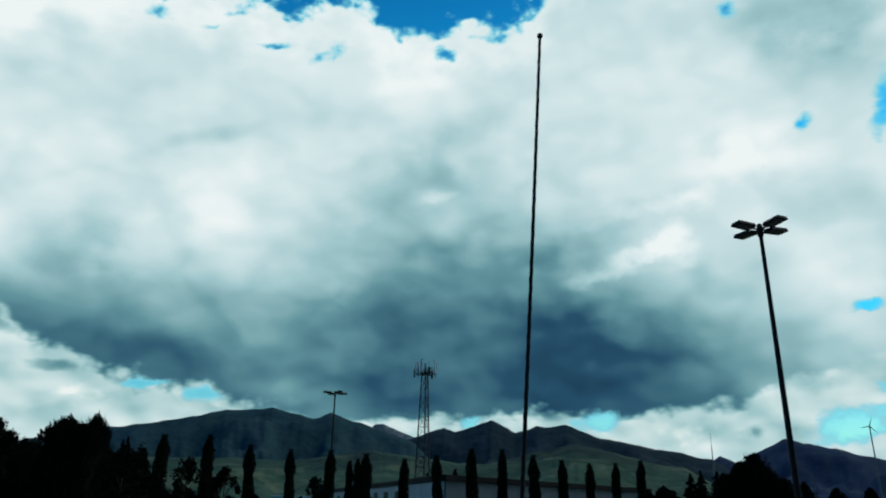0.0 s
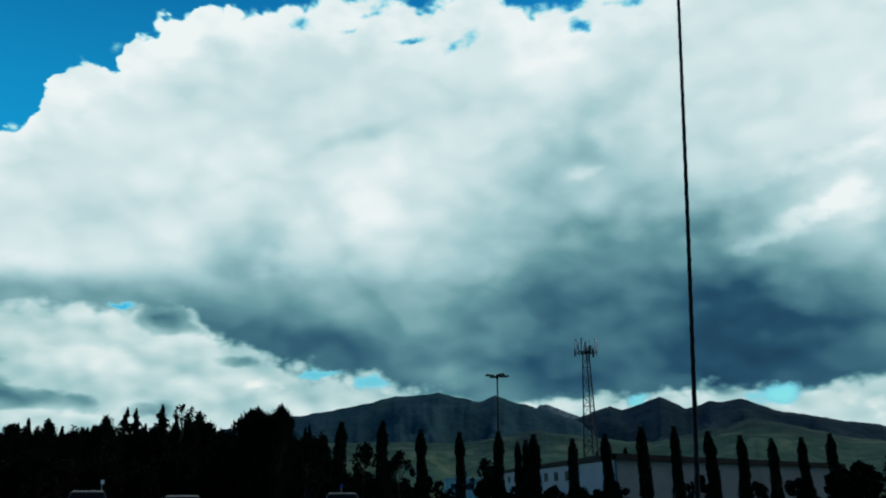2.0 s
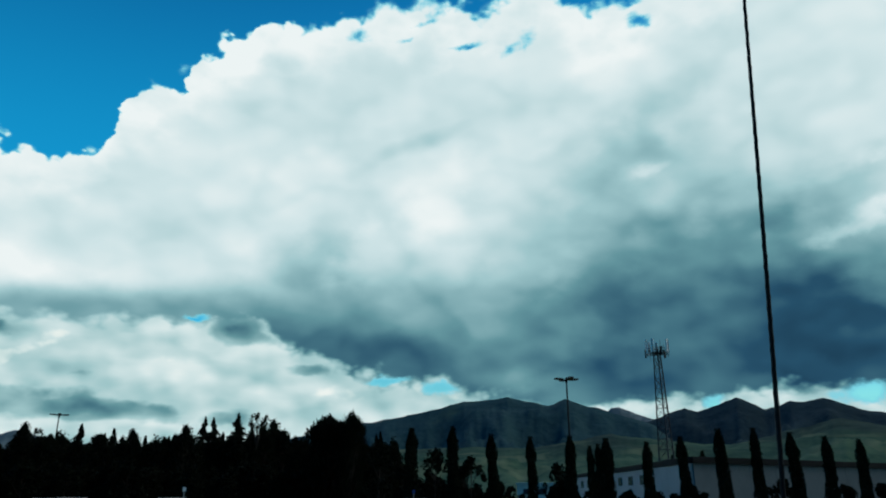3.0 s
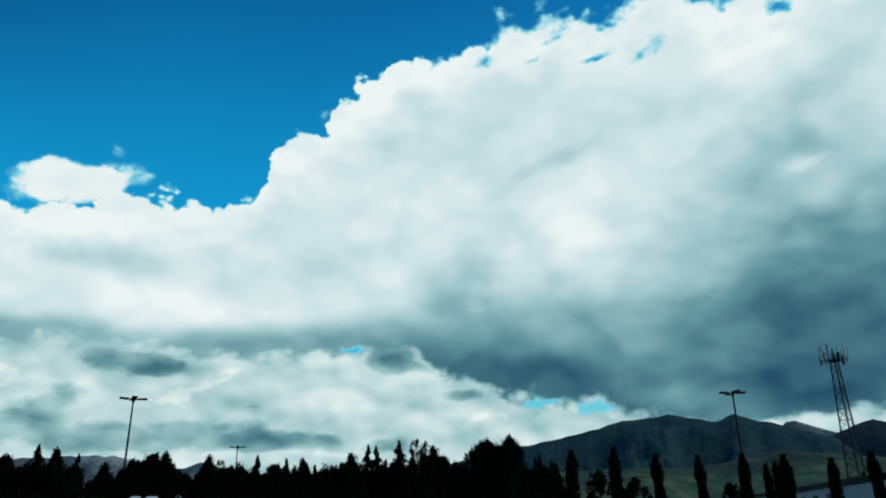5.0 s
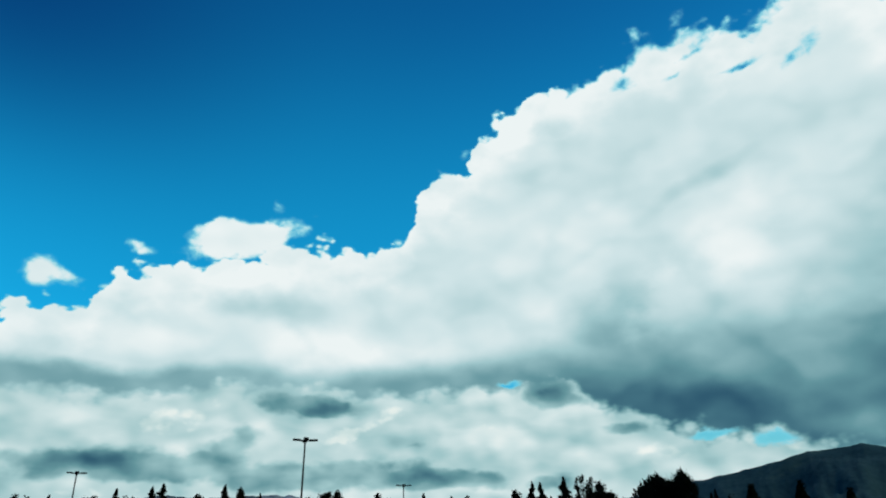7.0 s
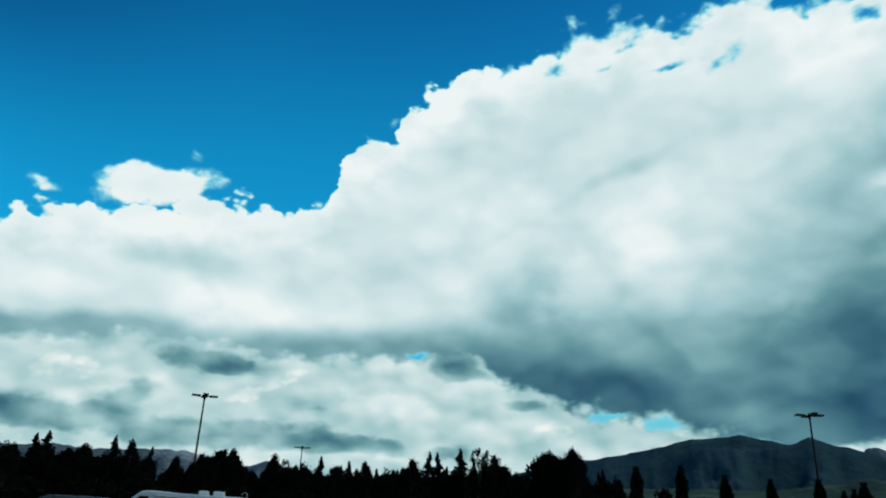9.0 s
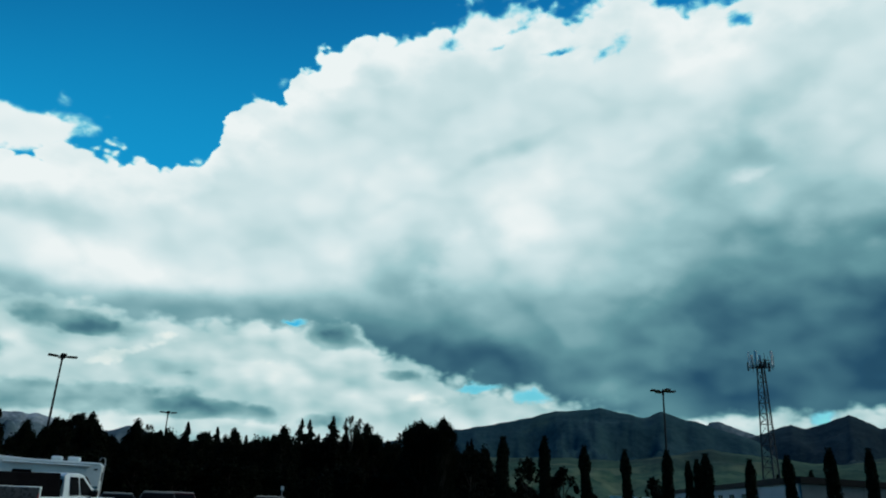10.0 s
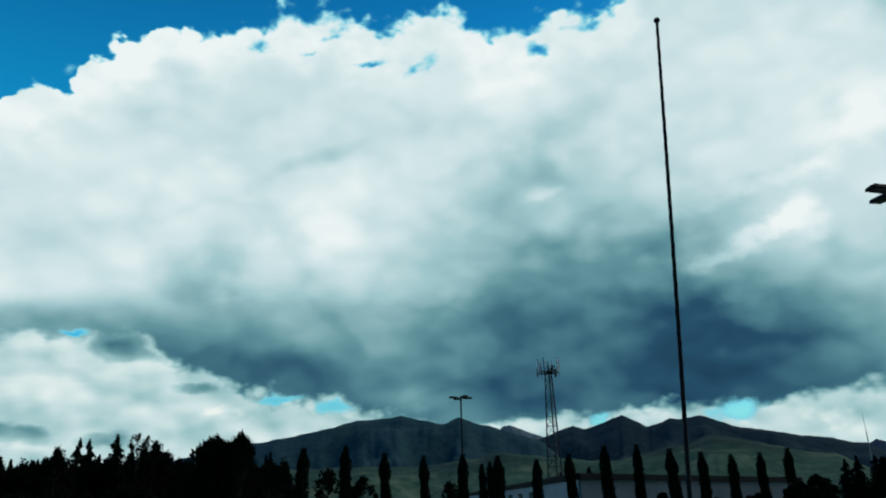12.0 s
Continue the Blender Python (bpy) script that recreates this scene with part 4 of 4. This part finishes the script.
def sedan(name, label, category, paint, place, turn, tall=1.45, long=4.6):
    t = thing(name, label, category, place, turn)
    h = long / 2
    part("body", prism([(-h, 0.4), (-h - 0.04, 0.85), (-h + 0.3, 0.95), (h - 1.0, 0.93), (h - 0.2, 0.78), (h, 0.6), (h, 0.4)], 0.88, 0.84, 0.7, 0.06), paint, t)
    cabin = part("cabin", prism([(-h + 0.35, 0.9), (-h + 0.95, tall - 0.06), (-h + 1.5, tall), (0.25, tall - 0.01), (0.55, tall - 0.08), (h - 0.95, 0.9)], 0.82, 0.6, 0.9, 0.05), paint, t)
    side_glass(cabin, [(-h + 0.75, 0.98), (-h + 1.12, tall - 0.14), (-0.25, tall - 0.1), (-0.2, 0.98)], 0.805, 0.4)
    side_glass(cabin, [(-0.1, 0.98), (-0.15, tall - 0.1), (0.35, tall - 0.14), (0.95, 0.98)], 0.805, 0.4)
    bm = bmesh.new()
    box(bm, (1.22, 0.02, (tall - 0.9) * 0.92), (0, -h + 0.66, (tall + 0.9) / 2 - 0.02), 0, 0.0, -46)
    part("rear_window", bm, DARK_GLASS, cabin, "dark tinted window")
    bm = bmesh.new()
    box(bm, (1.25, 0.02, (tall - 0.9) * 1.2), (0, (h - 0.95 + 0.55) / 2 + 0.04, (tall + 0.9) / 2 - 0.02), 0, 0.0, 55)
    part("windscreen", bm, DARK_GLASS, cabin, "dark tinted window")
    for s in (-1, 1):
        for y in (-h + 0.85, h - 0.9):
            wheel("wheel", t, (s * 0.78, y, 0.33), 0.33, 0.21)
        bm = bmesh.new()
        box(bm, (0.3, 0.05, 0.14), (s * 0.6, h - 0.02, 0.68), 0, 0.02)
        part("headlight", bm, CLEAR_LENS, t)
        bm = bmesh.new()
        box(bm, (0.3, 0.05, 0.16), (s * 0.6, -h - 0.02, 0.8), 0, 0.02)
        part("tail_light", bm, RED_LENS, t)
    return t


def motorhome(place, turn):
    """Nose along +y; 8.4 m long, 3.3 m high, with a bunk over the cab."""
    t = thing("motorhome", "white motorhome with roof units and a rear ladder", "motorhome", place, turn)
    body = part("body", prism([(-4.2, 0.6), (-4.22, 2.9), (-4.05, 3.12), (0.5, 3.2), (2.6, 3.32), (3.3, 3.26), (3.95, 2.75), (3.98, 2.35), (2.7, 1.9), (2.6, 0.6)], 1.2, 1.12, 2.9, 0.09), WHITE_PAINT, t)
    cab = part("cab", prism([(2.4, 0.5), (2.4, 1.95), (2.9, 1.95), (3.35, 1.35), (4.15, 1.15), (4.25, 0.5)], 1.0, 0.9, 1.2, 0.07), WHITE_PAINT, t)
    side_glass(cab, [(2.62, 1.3), (2.62, 1.78), (2.85, 1.78), (3.15, 1.3)], 0.985, 0.15)
    side_glass(body, [(2.75, 2.5), (2.75, 2.9), (3.35, 2.9), (3.7, 2.6), (3.7, 2.5)], 1.196, 0.05, "bunk_window")
    side_glass(body, [(0.3, 1.75), (0.3, 2.45), (1.5, 2.45), (1.5, 1.75)], 1.196, 0.0)
    side_glass(body, [(-3.95, 2.62), (-3.95, 2.7), (-3.7, 2.7), (-3.7, 2.62)], 1.196, 0.0, "marker_lamp")
    for s in (-1, 1):
        bm = bmesh.new()
        tube(bm, (s * 1.25, -3.4, 2.86), (s * 1.25, 2.2, 2.93), 0.07, 0.07, 12)
        part("awning_roll", bm, WHITE_PAINT, body)
    for z, h in ((1.42, 0.16), (1.2, 0.07), (2.98, 0.03)):
        for s in (-1, 1):
            bm = bmesh.new()
            box(bm, (0.012, 6.6, h), (s * 1.203, -0.85, z))
            part("stripe", bm, TEAL_STRIPE, body, "teal stripe")
    for y, long in ((-1.0, 0.75), (-2.15, 0.85)):
        bm = bmesh.new()
        box(bm, (0.8, long, 0.34), (0.25, y, 3.33), 0, 0.14)
        part("roof_unit", bm, WHITE_PAINT, t, "rounded white roof unit")
    bm = bmesh.new()
    for s in (-0.22, 0.22):
        tube(bm, (-0.75 + s, -4.34, 0.9), (-0.75 + s, -4.34, 3.3), 0.02, 0.02, 8)
        for k in range(8):
            g0, g1 = math.pi * k / 8, math.pi * (k + 1) / 8
            tube(bm, (-0.75 + s, -4.14 - 0.2 * math.cos(g0), 3.3 + 0.2 * math.sin(g0)), (-0.75 + s, -4.14 - 0.2 * math.cos(g1), 3.3 + 0.2 * math.sin(g1)), 0.02, 0.02, 8)
    for k in range(9):
        tube(bm, (-0.97, -4.34, 1.0 + 0.27 * k), (-0.53, -4.34, 1.0 + 0.27 * k), 0.016, 0.016, 8)
    part("ladder", bm, ALLOY, t)
    bm = bmesh.new()
    box(bm, (1.3, 0.02, 0.6), (0.2, -4.225, 2.2))
    part("rear_window", bm, DARK_GLASS, body, "dark tinted window")
    bm = bmesh.new()
    box(bm, (2.2, 0.16, 0.24), (0, -4.3, 0.62), 0, 0.04)
    part("bumper", bm, ALLOY, t)
    for s in (-1, 1):
        for y in (-2.4, 3.2):
            wheel("wheel", t, (s * 1.02, y, 0.4), 0.4, 0.26)
        bm = bmesh.new()
        box(bm, (0.14, 0.04, 0.3), (s * 1.05, -4.23, 1.0), 0, 0.01)
        part("tail_light", bm, RED_LENS, t)
    return t


own_car()
p = at(-52.7, 62)
motorhome(p, 52.7 + 90 - 8)
pickup("white short-cab pickup with a black bed canopy", WHITE_PAINT, at(-50.9, 32.5) - Vector((0.02, 0.85, 0)), 4, True)
pickup("dark silver-grey crew-cab pickup on the open asphalt", SILVER_PAINT, at(-59.5, 24), 59.5 + 90 - 4)
for a, d, tall, long, name, label, paint in (
    (-45.0, 36, 1.42, 4.6, "car", "dark grey parked saloon car seen from behind", GREY_PAINT),
    (-47.6, 38, 1.3, 4.4, "car", "dark blue parked saloon car", BLUE_PAINT),
    (-43.6, 37, 1.44, 4.5, "car", "dark red parked hatchback car", RED_PAINT),
    (-31.2, 33, 1.26, 4.3, "car", "low black parked sports car", BLACK_PAINT),
    (-37.3, 37, 1.42, 4.6, "car", "black parked saloon car beside a sign", BLACK_PAINT),
    (-19.9, 36, 1.36, 4.6, "car", "black parked saloon car near the aspens", BLACK_PAINT),
):
    sedan(name, label, "car", paint, at(a, d), -a, tall, long)


# ---- signs ----
def sign_post(place, height, plate, turn, label, material):
    s = thing("sign_post", label, "sign", place, turn, group="car park signs")
    bm = bmesh.new()
    tube(bm, (0, 0, 0), (0, 0, height), 0.03, 0.03, 10)
    part("post", bm, STEEL, s)
    bm = bmesh.new()
    box(bm, (plate, 0.02, plate * 1.3), (0, -0.045, height - plate * 0.6), 0, 0.005)
    part("plate", bm, material, s)


BLUE_SIGN = surface("blue_sign", (0.03, 0.08, 0.3), (0.04, 0.1, 0.36), 4.0, 0.4)
sign_post(at(-36.5, 44), lift(0.55, 44), 0.17, 36.5, "small white car park sign on a steel post", WHITE_PAINT)
sign_post(at(-20.0, 43), lift(0.35, 43), 0.16, 20.0, "small blue car park sign on a steel post", BLUE_SIGN)


# ---- masts ----
def radio_tower(place, height, turn):
    t = thing("radio_tower", "grey steel lattice tower with white panel antennas", "radio tower", place, turn)
    feet, wide = 3, lambda z: 1.95 - 1.28 * z / height
    corner = lambda k, z: Vector((wide(z) * math.cos(2 * math.pi * k / feet), wide(z) * math.sin(2 * math.pi * k / feet), z))
    for k in range(feet):
        bm = bmesh.new()
        tube(bm, corner(k, 0), corner(k, height - 1.0), 0.17, 0.12, 8)
        part("leg", bm, TOWER_STEEL, t)
    bays = 15
    for b in range(bays):
        z0, z1 = (height - 1.0) * b / bays, (height - 1.0) * (b + 1) / bays
        bm = bmesh.new()
        for k in range(feet):
            j = (k + 1) % feet
            tube(bm, corner(k, z1), corner(j, z1), 0.05, 0.05, 5)
            tube(bm, corner(k, z0), corner(j, z1), 0.045, 0.045, 5)
            if b % 2:
                tube(bm, corner(j, z0), corner(k, z1), 0.045, 0.045, 5)
        part("bracing", bm, TOWER_STEEL, t)
    bm = bmesh.new()
    for k in range(12):
        g0, g1 = 2 * math.pi * k / 12, 2 * math.pi * (k + 1) / 12
        for z in (height - 1.9, height - 1.0):
            tube(bm, (2.0 * math.cos(g0), 2.0 * math.sin(g0), z), (2.0 * math.cos(g1), 2.0 * math.sin(g1), z), 0.06, 0.06, 6)
        if k % 2 == 0:
            tube(bm, (0.7 * math.cos(g0), 0.7 * math.sin(g0), height - 1.9), (2.0 * math.cos(g0), 2.0 * math.sin(g0), height - 1.9), 0.06, 0.06, 6)
    bmesh.ops.create_cone(bm, cap_ends=True, segments=12, radius1=1.1, radius2=1.1, depth=0.12, matrix=pose(0, 0, height - 1.9))
    part("platform", bm, TOWER_STEEL, t)
    for k in range(9):
        g = 2 * math.pi * (k + 0.3) / 9
        x, y = 2.15 * math.cos(g), 2.15 * math.sin(g)
        bm = bmesh.new()
        box(bm, (0.2, 0.44, 2.7 if k % 3 else 1.7), (x * 1.06, y * 1.06, height - 0.9 + (0.35 if k % 3 else -0.8)), math.degrees(g), 0.03)
        panel = part("antenna_panel", bm, PANEL if k % 3 else TOWER_STEEL, t, "white antenna panel" if k % 3 else "dark radio unit")
        bm = bmesh.new()
        tube(bm, (x, y, height - 2.6), (x, y, height + 0.3), 0.045, 0.045, 6)
        part("mount", bm, TOWER_STEEL, panel)
    return t


TOWER_STEEL = surface("weathered_steel", (0.03, 0.032, 0.035), (0.06, 0.062, 0.066), 1.0, 0.7, 0.2)
TURBINE = surface("turbine_grey", (0.16, 0.17, 0.18), (0.24, 0.25, 0.26), 1.0, 0.6)
PANEL = surface("panel_white", (0.78, 0.80, 0.80), (0.86, 0.87, 0.87), 2.0, 0.5)
radio_tower(at(-1.25, 150), lift(10.75, 150), 40)


def wind_turbine(place, height, turn):
    t = thing("wind_turbine", "pale grey three-bladed wind turbine on a slim tower", "wind turbine", place, turn)
    bm = bmesh.new()
    tube(bm, (0, 0, 0), (0, 0, height), 0.38, 0.2, 14)
    part("tower", bm, TURBINE, t)
    bm = bmesh.new()
    box(bm, (0.5, 1.4, 0.5), (0, 0.1, height + 0.2), 0, 0.12)
    part("nacelle", bm, TURBINE, t)
    bm = bmesh.new()
    bmesh.ops.create_uvsphere(bm, u_segments=12, v_segments=8, radius=0.28, matrix=pose(0, -0.72, height + 0.2))
    hub = part("hub", bm, TURBINE, t)
    for k in range(3):
        g = radians(20 + 120 * k)
        bm = bmesh.new()
        for s in range(5):
            f0, f1 = s / 5, (s + 1) / 5
            a = Vector((math.sin(g), 0, math.cos(g)))
            tube(bm, Vector((0, -0.74, height + 0.2)) + a * (0.2 + 3.6 * f0), Vector((0, -0.74, height + 0.2)) + a * (0.2 + 3.6 * f1), 0.2 * (1 - 0.8 * f0), 0.2 * (1 - 0.8 * f1), 6)
        part("blade", bm, TURBINE, hub)


wind_turbine(at(30.1, 330), lift(5.7, 330), -30)


def thin_mast(place, height):
    t = thing("radio_mast", "thin grey radio mast far off", "mast", place)
    bm = bmesh.new()
    tube(bm, (0, 0, 0), (0, 0, height * 0.8), 0.32, 0.26, 8)
    part("mast", bm, STEEL, t)
    bm = bmesh.new()
    tube(bm, (0, 0, height * 0.8), (0, 0, height), 0.14, 0.1, 8)
    part("whip", bm, STEEL, t)


thin_mast(at(19.95, 420), lift(5.6, 420))


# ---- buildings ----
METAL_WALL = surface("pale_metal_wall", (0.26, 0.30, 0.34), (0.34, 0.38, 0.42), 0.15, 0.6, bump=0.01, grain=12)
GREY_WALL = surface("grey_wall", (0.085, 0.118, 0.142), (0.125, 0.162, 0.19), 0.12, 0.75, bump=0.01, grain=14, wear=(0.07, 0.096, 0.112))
TAN_WALL = surface("tan_stucco", (0.19, 0.17, 0.15), (0.25, 0.225, 0.195), 0.2, 0.9, bump=0.01, grain=20)
ROOF = surface("dark_roof", (0.010, 0.011, 0.012), (0.02, 0.021, 0.023), 0.2, 0.8, gloss=0.1)
PANE = surface("window_pane", (0.03, 0.045, 0.06), (0.05, 0.07, 0.09), 0.5, 0.1)


def wall_run(parent, a, b, height, material, bays, thick=0.4):
    """A wall of upright panels from a to b."""
    a, b = Vector(a), Vector(b)
    d = b - a
    turn = math.degrees(math.atan2(d.y, d.x))
    step = d.length / bays
    for k in range(bays):
        c = a + d * ((k + 0.5) / bays)
        bm = bmesh.new()
        box(bm, (step - 0.06, thick, height), (c.x, c.y, height / 2), turn, 0.02)
        part("wall_panel", bm, material, parent)
    bm = bmesh.new()
    m = (a + b) / 2
    box(bm, (d.length, thick * 0.7, height - 0.05), (m.x, m.y, height / 2 - 0.02), turn)
    part("wall", bm, material, parent)
    bm = bmesh.new()
    box(bm, (d.length + 0.5, thick + 0.5, 0.85), (m.x, m.y, height + 0.1), turn, 0.03)
    part("roof_trim", bm, ROOF, parent)


def warehouse():
    t = thing("warehouse", "long metal warehouse, one wall pale and one dark grey", "building")
    corner, left, right = at(0.4, 107), at(-7.8, 196), at(15.4, 160)
    back = left + right - corner
    h = lift(2.3, 107)
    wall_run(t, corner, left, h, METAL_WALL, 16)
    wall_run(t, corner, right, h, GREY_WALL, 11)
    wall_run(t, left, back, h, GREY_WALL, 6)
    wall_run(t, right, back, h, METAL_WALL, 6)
    bm = bmesh.new()
    q = [bm.verts.new((*v.xy, z)) for z in (h - 0.3, h - 0.02) for v in (corner, right, back, left)]
    for f in ((3, 2, 1, 0), (4, 5, 6, 7), (0, 1, 5, 4), (1, 2, 6, 5), (2, 3, 7, 6), (3, 0, 4, 7)):
        bm.faces.new([q[i] for i in f])
    part("roof", bm, ROOF, t)
    d = (left - corner).normalized()
    out = Vector((d.y, -d.x, 0))
    if out.dot(corner) > 0:
        out = -out
    turn = math.degrees(math.atan2(d.y, d.x))
    for k in range(8):
        c = corner + d * (26 + 8.2 * k) + out * 0.24
        bm = bmesh.new()
        box(bm, (3.0, 0.14, 1.5), (c.x, c.y, h - 2.0), turn, 0.02)
        frame_part = part("window", bm, ROOF, t)
        bm = bmesh.new()
        box(bm, (2.7, 0.05, 1.25), (c.x + out.x * 0.07, c.y + out.y * 0.07, h - 2.0), turn)
        part("pane", bm, PANE, frame_part)


warehouse()


def shed(place, size, turn, label, wall, name="shed"):
    t = thing(name, label, "building", place, turn)
    w, d, h = size
    bm = bmesh.new()
    box(bm, (w, d, h), (0, 0, h / 2), 0, 0.03)
    part("wall", bm, wall, t)
    bm = bmesh.new()
    box(bm, (w + 0.4, d + 0.4, 0.25), (0, 0, h + 0.1), 0, 0.03)
    part("roof", bm, ROOF if wall is not WHITE_PAINT else WHITE_PAINT, t)
    for k in range(3):
        bm = bmesh.new()
        box(bm, (w * 0.16, 0.06, h * 0.3), (w * (k - 1) * 0.3, -d / 2 - 0.02, h * 0.6), 0, 0.01)
        part("window", bm, PANE, t)
    return t


shed(at(-10.4, 140), (9, 4, lift(0.75, 140)), 10, "low white site cabin beyond the aspens", WHITE_PAINT, "site_cabin")


def store():
    """The tan shop front at the end of the car park."""
    d = 104
    t = thing("store", "tan rendered shop building with dark canopies", "building", at(-66.4, d), 66.4)
    h = lift(3.3, d)
    bm = bmesh.new()
    box(bm, (26, 18, h), (-13, 9, h / 2), 0, 0.05)
    part("wall", bm, TAN_WALL, t)
    bm = bmesh.new()
    box(bm, (26.4, 18.4, 0.35), (-13, 9, h + 0.16), 0, 0.04)
    part("parapet", bm, TAN_WALL, t)
    for z, x0 in ((lift(2.15, d), -1.9), (lift(1.35, d), -0.9)):
        bm = bmesh.new()
        box(bm, (14, 1.8, 0.35), (x0 - 7, -0.9, z), 0, 0.04)
        part("canopy", bm, DARK_PAINT, t, "dark flat canopy")
    for k in range(5):
        bm = bmesh.new()
        tube(bm, (-2.2 - 2.9 * k, -1.6, 0), (-2.2 - 2.9 * k, -1.6, lift(1.35, d) - 0.1), 0.12, 0.12, 10)
        part("canopy_post", bm, DARK_PAINT, t)
        bm = bmesh.new()
        box(bm, (2.2, 0.1, 2.3), (-2.9 - 2.9 * k, -0.03, 1.3), 0, 0.02)
        part("window", bm, PANE, t)


store()
